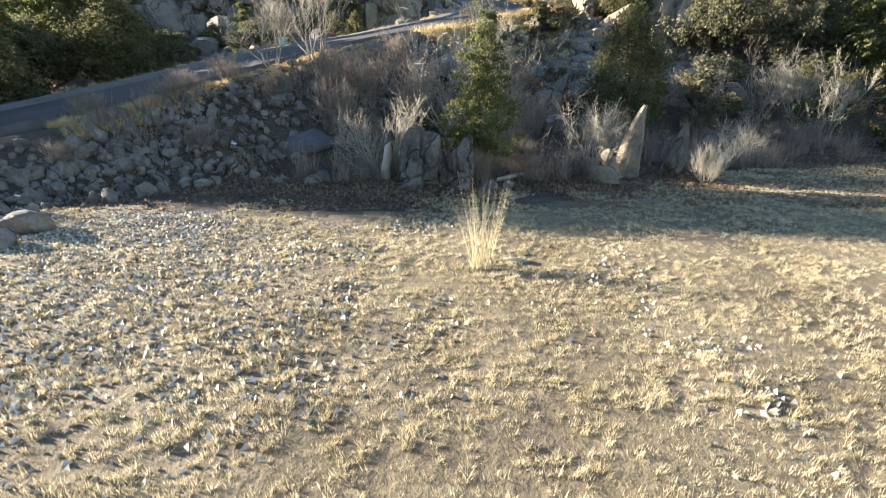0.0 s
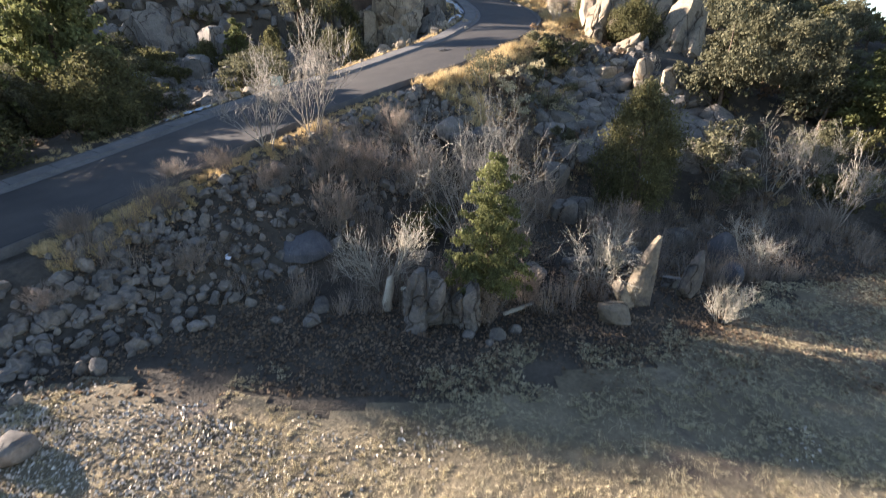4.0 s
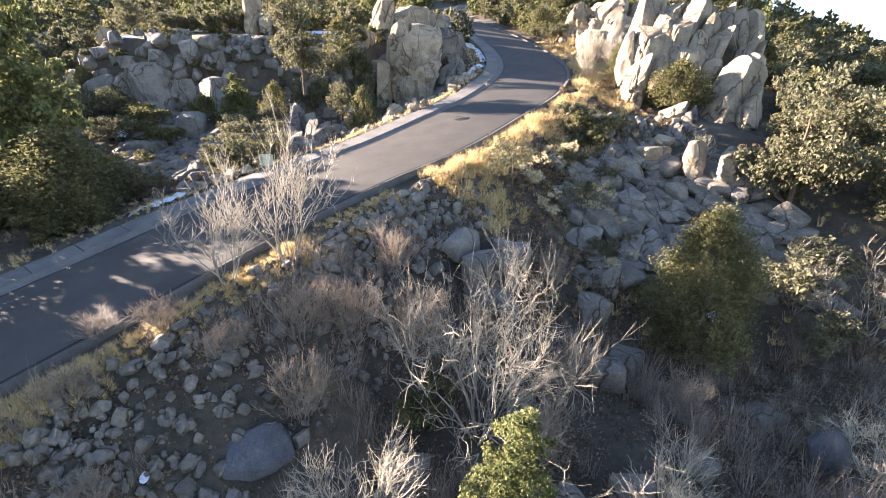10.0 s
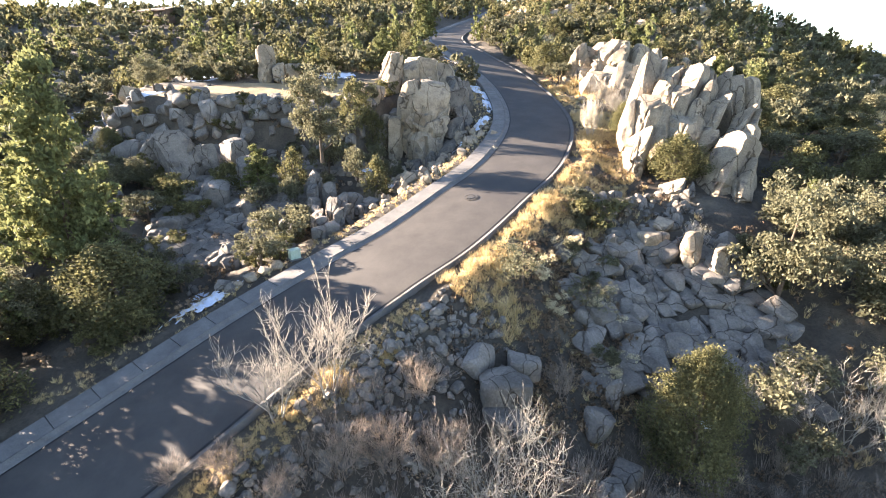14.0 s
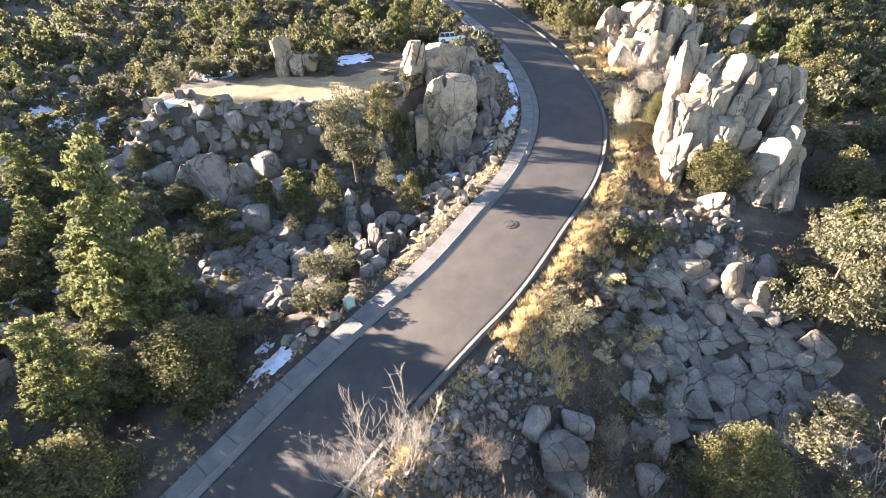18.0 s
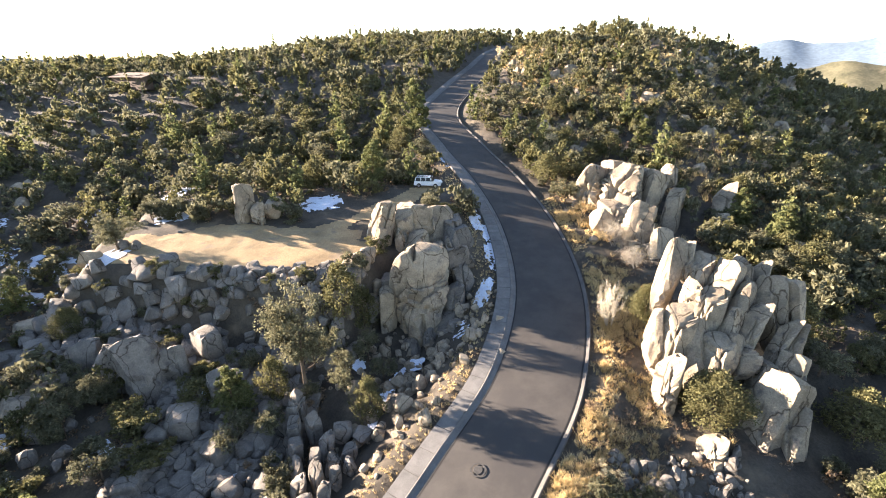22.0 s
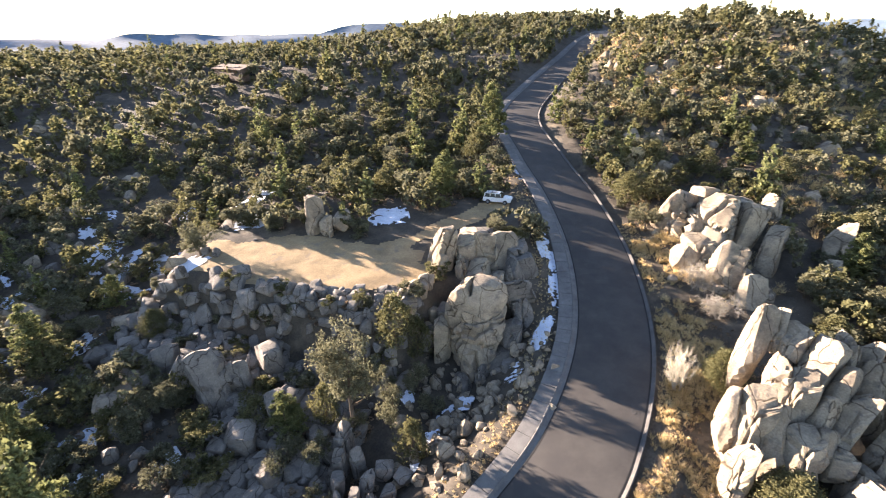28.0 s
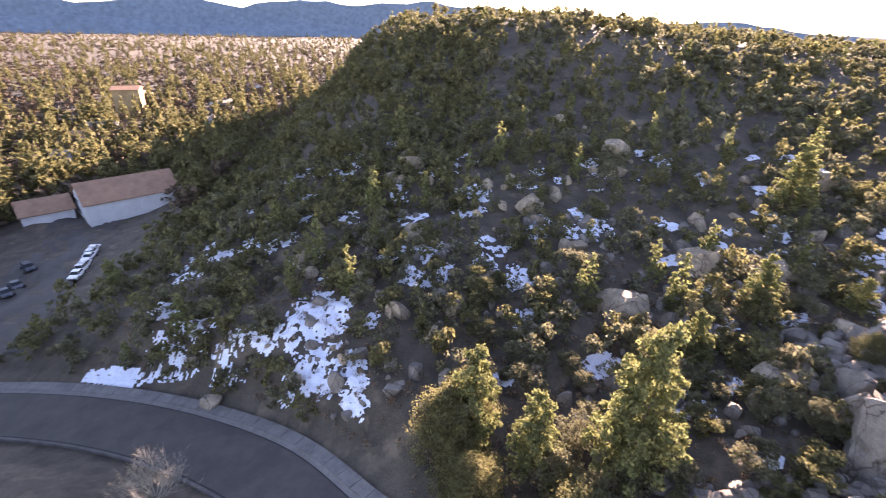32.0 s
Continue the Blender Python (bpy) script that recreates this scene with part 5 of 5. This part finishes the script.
# ---- snow ----
def snow_patch(x, y, w, l, turn, cut=0.0, lift=0.1):
    """A thin broken sheet of old snow that follows the ground."""
    n = int(min(54, max(24, 8 * max(w, l))))
    u, v = np.meshgrid(np.linspace(-1, 1, n), np.linspace(-1, 1, n))
    c, s = math.cos(radians(turn)), math.sin(radians(turn))
    px, py = x + (u * w * c - v * l * s).ravel(), y + (u * w * s + v * l * c).ravel()
    pz = land(px, py) + lift
    edge = (u**2 + v**2).ravel() + 0.8 * roll_noise(px, py, 0.9, 15) + 0.9 * roll_noise(px, py, 2.0, 16) + cut
    i = np.arange(n * n).reshape(n, n)
    q = np.stack([i[:-1, :-1], i[:-1, 1:], i[1:, 1:], i[1:, :-1]], -1).reshape(-1, 4)
    q = q[(edge[q].mean(1) < 0.75) & (np.ptp(pz[q], axis=1) < 0.9 * 2 * max(w, l) / (n - 1))]
    if len(q) < 3:
        return None
    used, inv = np.unique(q, return_inverse=True)
    pv = np.stack([px, py, pz], 1)[used]
    ob = new("snow_patch", mesh_of("snow_patch", pv, inv.reshape(-1, 4), M_snow, True))
    return tagged(ob, "patch of old white snow lying in the shade", "snow", "snow patches")


for row in ((-21.1, 97.8, 3.2, 2.6, 20, -0.4), (4.3, 87.5, 1.2, 5.5, 0, -0.5), (2.4, 94.0, 1.0, 3.0, 10, -0.3), (2.6, 78.5, 0.9, 3.2, -15, -0.2), (-0.2, 73.4, 1.0, 1.6, 0), (-12.0, 71.4, 1.2, 0.8, 0), (-6.6, 69.4, 1.4, 1.6, 0), (-9.2, 63.8, 0.7, 1.4, 0), (-44.6, 81.0, 1.5, 3.4, -20, -0.4),
            (-58.0, 83.0, 4.0, 1.6, 10), (-28.6, 66.4, 0.7, 3.2, 10), (-2.6, 118.0, 0.9, 6.0, 10), (-18.6, 43.0, 1.2, 3.2, -38), (-20.5, 45.5, 0.8, 0.8, 0), (8.9, 38.0, 0.5, 0.9, 0), (-9.5, 24.8, 0.14, 0.2, 0), (-40.0, 56.0, 1.5, 2.5, 0)):
    snow_patch(*row)
for row in ((-51.0, 10.0, 6.8, 4.8, 0, -0.15), (-43.5, 12.5, 2.4, 4.0, -20, -0.2), (-49.0, -10.0, 4.0, 5.5, 0, -0.2), (-45.5, -18.5, 1.8, 5.0, 0, -0.35), (-47.0, 1.0, 3.0, 5.0, 0, -0.1), (-42.0, 18.0, 1.8, 2.5, -30), (-67.0, 33.0, 3.5, 2.0, 30), (-56.0, 40.0, 2.0, 2.4, 0), (-54.0, 63.0, 2.5, 3.0, 0),
            (-74.0, -11.0, 3.0, 2.5, 0), (-80.0, 52.0, 4.0, 2.0, 40), (-90.0, 30.0, 4.0, 2.5, 0), (-62.0, 22.0, 2.5, 3.0, 0), (-70.0, 80.0, 3.0, 2.5, 0), (-100.0, 75.0, 4.0, 3.0, 0), (-33.0, 120.0, 2.5, 1.5, 0), (-50.0, 110.0, 3.0, 1.5, 0)):
    snow_patch(*row)
for x, y, w, l in ((-26.0, 66.0, 0.7, 1.6), (-23.6, 61.4, 0.9, 0.6), (-5.2, 71.0, 1.0, 0.8), (-7.6, 66.4, 0.8, 1.2), (-28.0, 63.0, 0.5, 1.8), (-11.4, 70.4, 0.9, 0.7), (-19.6, 58.6, 1.0, 0.6), (-33.0, 60.0, 1.2, 0.9), (-38.0, 70.0, 1.4, 1.0), (8.8, 38.2, 0.5, 0.7), (14.0, 36.0, 0.6, 0.4)):
    snow_patch(x, y, w, l, 20 * x, -0.5, 0.45)
r = np.random.default_rng(77)
for n in range(120):
    x, y = -38 - 75 * r.random(), -25 + 130 * r.random()
    if open_ground(np.array([x]), np.array([y]))[0]:
        snow_patch(x, y, 1.0 + 2.6 * r.random(), 1.0 + 2.2 * r.random(), 180 * r.random(), -0.2)

# ---- the clearing ----
n = 110
u, v = np.meshgrid(np.linspace(-52, -3, n), np.linspace(75, 107, n))
px, py = u.ravel(), v.ravel()
edge = ((px + 29.5) / 20) ** 2 + ((py - 83.8) / 7.2) ** 2 + 0.5 * roll_noise(px, py, 0.18, 21)
arm = np.abs(py - (87 + (px + 20) * 1.05)) + 1.2 * roll_noise(px, py, 0.3, 22)
i = np.arange(n * n).reshape(n, n)
q = np.stack([i[:-1, :-1], i[:-1, 1:], i[1:, 1:], i[1:, :-1]], -1).reshape(-1, 4)
steep = np.abs(land(px, py - 0.7) - land(px, py + 0.7)) + np.abs(land(px - 0.7, py) - land(px + 0.7, py))
q = q[steep[q].max(1) < 0.62]
q = q[(edge[q].mean(1) < 0.9) | ((arm[q].mean(1) < 2.3) & (px[q].mean(1) > -22))]
used, inv = np.unique(q, return_inverse=True)
tagged(new("clearing", mesh_of("clearing", np.stack([px, py, land(px, py) + 0.06], 1)[used], inv.reshape(-1, 4), M_dirt, True)), "bare yellowish gravel clearing with tyre tracks", "clearing", kind="structure")

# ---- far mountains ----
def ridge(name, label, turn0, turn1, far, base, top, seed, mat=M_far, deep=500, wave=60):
    n, k = 90, 6
    a = np.radians(np.linspace(turn0, turn1, n))
    crest = base + (top - base) * (0.55 + 0.45 * roll_noise(np.degrees(a), np.zeros(n), 0.12, seed)) * np.sin(np.pi * np.linspace(0.04, 0.96, n)) ** 0.5
    v = []
    for row in range(k):
        t = row / (k - 1)
        d = far - deep * (1 - t) + wave * roll_noise(np.degrees(a), np.full(n, row * 3.0), 0.3, seed + 1)
        v.append(np.stack([-np.sin(a) * d, np.cos(a) * d, -40 + (crest + 40) * t], 1))
    i = np.arange(n * k).reshape(k, n)
    q = np.stack([i[:-1, :-1], i[:-1, 1:], i[1:, 1:], i[1:, :-1]], -1).reshape(-1, 4)
    tagged(new(name, mesh_of(name, np.vstack(v), q, mat, True)), label, "mountains", kind="structure")


# the first four ranges carry their haze as the blue of M_far
ridge("backdrop_west_range", "mountain range beyond the valley, coloured blue for haze", 60, 185, 3400, 20, 210, 3, deep=110, wave=12)
ridge("backdrop_near_range", "wooded ridge beyond the valley, coloured blue for haze", 95, 190, 2200, -10, 70, 5, deep=90, wave=12)
ridge("backdrop_east_range", "hills in the east, coloured blue for haze", -80, -20, 3400, 20, 190, 8)
ridge("backdrop_north_range", "hills in the north, coloured blue for haze", -30, 70, 3800, 20, 130, 9)
ridge("backdrop_east_hill", "scrubby brown hill east of the road's summit", -85, -14, 520, 5, 42, 12, M_hill, 150, 12)
ridge("backdrop_west_hill", "scrubby brown hill beyond the clearing", 8, 82, 520, 5, 46, 14, M_hill, 150, 12)

# ---- made things ----
M_white = material("white_car_paint", (0.72, 0.72, 0.7), (0.8, 0.8, 0.79), 1.0, 30.0, 0.3, 0.0, 0)
M_darkcar = material("dark_car_paint", (0.03, 0.035, 0.045), (0.05, 0.055, 0.07), 1.0, 30.0, 0.3, 0.0, 0)
M_glass = material("dark_window_glass", (0.015, 0.018, 0.02), (0.03, 0.034, 0.038), 1.0, 30.0, 0.08, 0.0, 0)
M_rubber = material("black_rubber", (0.02, 0.02, 0.02), (0.035, 0.035, 0.035), 5.0, 50.0, 0.8, 0.1, 0)
M_metal = material("grey_metal", (0.3, 0.3, 0.31), (0.42, 0.42, 0.43), 3.0, 40.0, 0.45, 0.05, 0, metal=0.7)
M_iron = material("dark_cast_iron", (0.04, 0.038, 0.036), (0.07, 0.066, 0.06), 4.0, 40.0, 0.6, 0.3, 0)
M_green_box = material("pale_green_paint", (0.3, 0.38, 0.3), (0.38, 0.46, 0.37), 2.0, 30.0, 0.6, 0.05, 0)
M_stucco = material("grey_stucco", (0.42, 0.43, 0.45), (0.52, 0.53, 0.54), 0.4, 15.0, 0.95, 0.3, 0)
M_roof = material("brown_roof", (0.2, 0.12, 0.08), (0.3, 0.18, 0.12), 0.5, 10.0, 0.9, 0.4, 0)
M_timber = material("brown_timber", (0.09, 0.06, 0.045), (0.16, 0.11, 0.08), 1.0, 12.0, 0.9, 0.3, 0)


def cylinder(name, radius, depth, mat, segments=20, inner=0.0):
    bm = bmesh.new()
    if inner:
        ring = [[bm.verts.new((q * math.cos(2 * math.pi * s / segments), q * math.sin(2 * math.pi * s / segments), z)) for s in range(segments)] for q, z in ((inner, 0), (inner, depth), (radius, depth), (radius, 0))]
        for a in range(4):
            b = (a + 1) % 4
            for s in range(segments):
                t = (s + 1) % segments
                bm.faces.new((ring[a][s], ring[a][t], ring[b][t], ring[b][s]))
    else:
        bmesh.ops.create_cone(bm, cap_ends=True, segments=segments, radius1=radius, radius2=radius, depth=depth, matrix=Matrix.Translation((0, 0, depth / 2)))
        bmesh.ops.bevel(bm, geom=[e for e in bm.edges if abs(e.verts[0].co.z - e.verts[1].co.z) < 1e-4], offset=min(0.02, depth * 0.3), segments=1, affect="EDGES")
    bmesh.ops.recalc_face_normals(bm, faces=bm.faces[:])
    return bm_mesh(name, bm, mat)


for x, y in ((0.6, 55.6), (10.8, 68.2)):
    zr, d = beside(x, y)
    n = int(np.argmin(np.hypot(LINE[:, 0] - x, LINE[:, 1] - y)))
    slope = LINE[min(n + 4, len(LINE) - 1)] - LINE[n - 4]
    lay = Vector(slope).to_track_quat("Y", "Z").to_matrix().to_4x4()
    cover = empty("manhole_cover", Matrix.Translation((x, y, float(zr[0]) + 0.09 - 0.02 * abs(float(d[0])))) @ lay, "round iron manhole cover with a dark ring in the asphalt", "manhole cover", "manhole covers")
    part("ring", cylinder("ring", 0.62, 0.02, M_iron, 28, 0.5), cover, "dark sealed ring")
    part("lid", cylinder("lid", 0.36, 0.03, M_iron, 24), cover)


def car(name, label, paint, x, y, turn, long=4.5, z=None, suv=True):
    """A parked car: body, cabin glass, roof rack, bumpers, lights and four wheels."""
    h = 1.0 if suv else 0.82
    t = empty(name, pose(x, y, ground_at(x, y) + 0.06 if z is None else z, 0, 0, turn), label, "car", "parked cars")
    bm = bmesh.new()
    side = [(-0.5, 0.32), (-0.5, 0.72), (-0.49, 0.98), (0.2, 1.0), (0.46, 0.92), (0.5, 0.7), (0.5, 0.34)]
    rings = []
    for w in (-0.86, -0.9, 0.9, 0.86):
        rings.append([bm.verts.new((px * long, w if pz < 0.9 else w * 0.95, pz * h)) for px, pz in side])
    for a, b in zip(rings, rings[1:]):
        for n in range(len(side)):
            m2 = (n + 1) % len(side)
            bm.faces.new((a[n], a[m2], b[m2], b[n]))
    bm.faces.new(rings[0])
    bm.faces.new(rings[-1][::-1])
    bmesh.ops.recalc_face_normals(bm, faces=bm.faces[:])
    bmesh.ops.bevel(bm, geom=bm.edges[:], offset=0.04, segments=2, affect="EDGES")
    part("body", bm_mesh("body", bm, paint), t)
    bm = bmesh.new()
    cab = [(-0.47 if suv else -0.36, 0.98), (-0.42 if suv else -0.2, 1.58), (0.08, 1.58), (0.22, 0.98)]
    rings = [[bm.verts.new((px * long, w * (0.8 if pz < 1 else 0.68), pz * h)) for px, pz in cab] for w in (-1, 1)]
    for n in range(4):
        m2 = (n + 1) % 4
        bm.faces.new((rings[0][n], rings[0][m2], rings[1][m2], rings[1][n]))
    bm.faces.new(rings[0])
    bm.faces.new(rings[1][::-1])
    bmesh.ops.recalc_face_normals(bm, faces=bm.faces[:])
    bmesh.ops.bevel(bm, geom=bm.edges[:], offset=0.03, segments=2, affect="EDGES")
    part("cabin_glass", bm_mesh("cabin_glass", bm, M_glass), t, "dark window glass")
    a, b = (-0.43, 0.09) if suv else (-0.21, 0.09)
    part("roof", box_mesh("roof", (b - a) * long, 1.44, 0.07, paint, 0.03, ((a + b) / 2 * long, 0, 1.6 * h)), t)
    for px in ((-0.445, -0.25, -0.06, 0.13) if suv else (-0.26, -0.06, 0.13)):
        for w in (-1, 1):
            part("pillar", box_mesh("pillar", 0.1, 0.06, 0.6 * h, paint, 0.02, (px * long, w * 0.75, 1.28 * h)), t)
    for px in (-0.31, 0.31):
        for w in (-1, 1):
            wheel = part("wheel", cylinder("wheel", 0.36, 0.22, M_rubber, 18), t, "black tyre", pose(px * long, w * 0.92 + (0.11 if w < 0 else -0.11) * 0 - (0.11 if w < 0 else -0.11), 0.36, 90 if w < 0 else -90, 0, 0))
            part("rim", cylinder("rim", 0.2, 0.05, M_metal, 12), wheel, "grey metal rim", pose(0, 0, 0.2))
    for px, w in ((0.5, -0.6), (0.5, 0.6)):
        part("headlight", box_mesh("headlight", 0.06, 0.3, 0.14, M_metal, 0.02, (px * long, w, 0.76 * h)), t)
    part("front_bumper", box_mesh("front_bumper", 0.12, 1.7, 0.2, M_rubber, 0.04, (0.5 * long, 0, 0.48 * h)), t)
    part("rear_bumper", box_mesh("rear_bumper", 0.12, 1.7, 0.2, M_rubber, 0.04, (-0.5 * long, 0, 0.48 * h)), t)
    if suv:
        rack = part("roof_rack", box_mesh("roof_rack", 1.9, 0.05, 0.05, M_rubber, 0, (-0.2 * long, 0.6, 1.72 * h)), t, "black roof rack")
        part("rail", box_mesh("rail", 1.9, 0.05, 0.05, M_rubber, 0, (-0.2 * long, -0.6, 1.72 * h)), rack)
        for px in (-0.35, -0.2, -0.05):
            part("bar", box_mesh("bar", 0.05, 1.2, 0.04, M_rubber, 0, (px * long, 0, 1.7 * h)), rack)
    return t


car("parked_car", "white boxy four-wheel-drive car parked above the dome", M_white, -4.9, 104.0, -8, 4.4)

# utility box and stacked blocks beside the pavement
box = empty("utility_box", pose(-13.4, 47.6, ground_at(-13.4, 47.6), 0, 0, 40), "pale green metal utility box beside the pavement", "utility box")
part("cabinet", box_mesh("cabinet", 0.8, 0.6, 0.75, M_green_box, 0.03, (0, 0, 0.4)), box)
part("lid", box_mesh("lid", 0.86, 0.66, 0.08, M_green_box, 0.02, (0, 0, 0.8)), box)
part("base", box_mesh("base", 1.0, 0.8, 0.12, M_concrete, 0.02, (0, 0, 0.05)), box, "concrete base")
for x, y, s in ((-14.4, 46.6, 0.5), (-15.2, 45.8, 0.55), (-16.0, 45.2, 0.6), (-16.8, 44.6, 0.45)):
    boulder(x, y, s * 1.2, s, s * 0.8, M_granite, f"stone{rng.integers(7)}", up=0.5, label="pale granite block set beside the pavement", group="blocks beside the pavement")


def house(name, label, x, y, turn, w, l, h, rise, wall_mat, roof_mat, windows, z=None, doors=()):
    """A gabled building with eaves, windows and doors. windows: (side, along, height, width, tall)."""
    at = ground_at(x, y) - 0.3 if z is None else z
    t = empty(name, pose(x, y, at, 0, 0, turn), label, "building")
    bm = bmesh.new()
    ends = []
    for s in (-1, 1):
        ends.append([bm.verts.new(q) for q in ((-w / 2, s * l / 2, 0), (w / 2, s * l / 2, 0), (w / 2, s * l / 2, h), (0, s * l / 2, h + rise), (-w / 2, s * l / 2, h))])
    for n in range(5):
        bm.faces.new((ends[0][n], ends[0][(n + 1) % 5], ends[1][(n + 1) % 5], ends[1][n]))
    bm.faces.new(ends[0][::-1])
    bm.faces.new(ends[1])
    bmesh.ops.recalc_face_normals(bm, faces=bm.faces[:])
    part("wall", bm_mesh("wall", bm, wall_mat), t)
    slope = math.atan2(rise, w / 2)
    k = math.hypot(rise, w / 2) + 0.7
    for s in (-1, 1):
        part("roof", box_mesh("roof", k, l + 1.2, 0.25, roof_mat, 0.03), t, "sloping roof", pose(s * (w / 4 + 0.25), 0, h + rise / 2 + 0.05, 0, s * math.degrees(slope), 0))
    for side, a, up, ww, hh in windows:
        m = pose(a, -l / 2 - 0.03, up, 0, 0, 0) if side == 0 else pose((w / 2 + 0.03) * (1 if side == 1 else -1), a, up, 0, 0, 90)
        win = part("window", box_mesh("window", ww, 0.08, hh, M_glass, 0.01), t, "dark window", m)
        part("frame", box_mesh("frame", ww + 0.24, 0.05, 0.12, wall_mat, 0.01, (0, -0.02, hh / 2)), win)
        part("sill", box_mesh("sill", ww + 0.24, 0.14, 0.1, wall_mat, 0.01, (0, -0.04, -hh / 2)), win)
    return t


house("hillside_house", "dark brown flat house among the trees of the far hill", -93, 176, 62, 7, 16, 3.4, 1.0, M_timber, M_timber, [(1, a, 1.9, 2.0, 1.4) for a in (-5.5, -2.2, 1.2, 4.6)] + [(0, 0, 1.9, 2.0, 1.4)])
house("valley_hall", "large grey stucco building with a brown gabled roof", -121, -76, 52, 16, 24, 6.5, 4.2, M_stucco, M_roof, [(0, a, u, 1.4, 1.5) for a in (-6, -3.6) for u in (1.8, 4.6)] + [(2, a, 3.0, 1.5, 1.6) for a in (-8, -3, 2, 7)])
house("valley_annex", "low grey stucco building beside the hall", -112, -96, 52, 13, 12, 4.0, 2.6, M_stucco, M_roof, [(0, a, 2.0, 1.4, 1.4) for a in (-4, -1, 2)])
house("far_block", "tan tall block in the wooded valley", -268, -190, 30, 14, 14, 15, 1.5, M_dirt, M_roof, [(0, a, u, 2, 2) for a in (-4, 0, 4) for u in (3, 7, 11)])
for n, (x, y) in enumerate(((-190, -150), (-215, -165), (-170, -190), (-300, -150), (-330, -230), (-240, -120), (-400, -180), (-160, -130))):
    house("valley_house", "small pale house among the valley's trees", x, y, 25 * n, 9, 13, 4, 2.2, M_stucco, (M_roof, M_concrete)[n % 2], [(0, -2, 2, 1.4, 1.3), (0, 2, 2, 1.4, 1.3), (1, 0, 2, 1.6, 1.3)])
bm = bmesh.new()
n = 24
grid = [[bm.verts.new((-50 - 62 * a / n, -38 - 20 * b / n - 34 * a / n, 0)) for b in range(n + 1)] for a in range(n + 1)]
for a in range(n):
    for b in range(n):
        bm.faces.new((grid[a][b], grid[a][b + 1], grid[a + 1][b + 1], grid[a + 1][b]))
for q in bm.verts:
    q.co.z = ground_at(q.co.x, q.co.y) + 0.12
tagged(new("car_park", bm_mesh("car_park", bm, M_asphalt, True)), "grey asphalt car park in the valley", "car park", kind="structure")
for n, (x, y, turn) in enumerate(((-86, -58.5, 20), (-84, -57, 20), (-80, -54.6, 20), (-77.5, -53, 20), (-75, -51.6, 20), (-88.5, -60, 20), (-81, -70, 60), (-74, -66, 60), (-70, -64, 60))):
    car("parked_car", ("white car parked in the valley's car park", "dark car parked in the valley's car park")[n > 5], (M_white, M_darkcar)[n > 5], x, y, turn, 4.4, ground_at(x, y) + 0.13, n % 3 == 0)

# ---- pavement slabs, last ----
step = 3
for n in range(0, len(LINE) - step, step):
    a, b = LINE[n], LINE[n + step]
    if not -60 < a[1] < 215:
        continue
    ra, rb = RIGHT[n], RIGHT[n + step]
    shrink = 0.012
    ua, ub = a + (b - a) * shrink, b - (b - a) * shrink
    mid = (a + b) / 2
    v = []
    for p, q in ((ua, ra), (ub, rb)):
        for o in (-4.51, -6.04):
            v.append((p[0] + q[0] * o - mid[0], p[1] + q[1] * o - mid[1], p[2] - mid[2] + 0.155))
    v += [(c[0], c[1], c[2] - 0.14) for c in v]
    slab = part("slab", mesh_of("slab", v, [(0, 1, 3, 2), (4, 6, 7, 5), (0, 4, 5, 1), (2, 3, 7, 6), (0, 2, 6, 4), (1, 5, 7, 3)], M_concrete), pavement)
    slab.matrix_basis = Matrix.Translation(mid)
for t in PLANTS.values():
    for o in (*t.children_recursive, t):
        bpy.data.objects.remove(o)
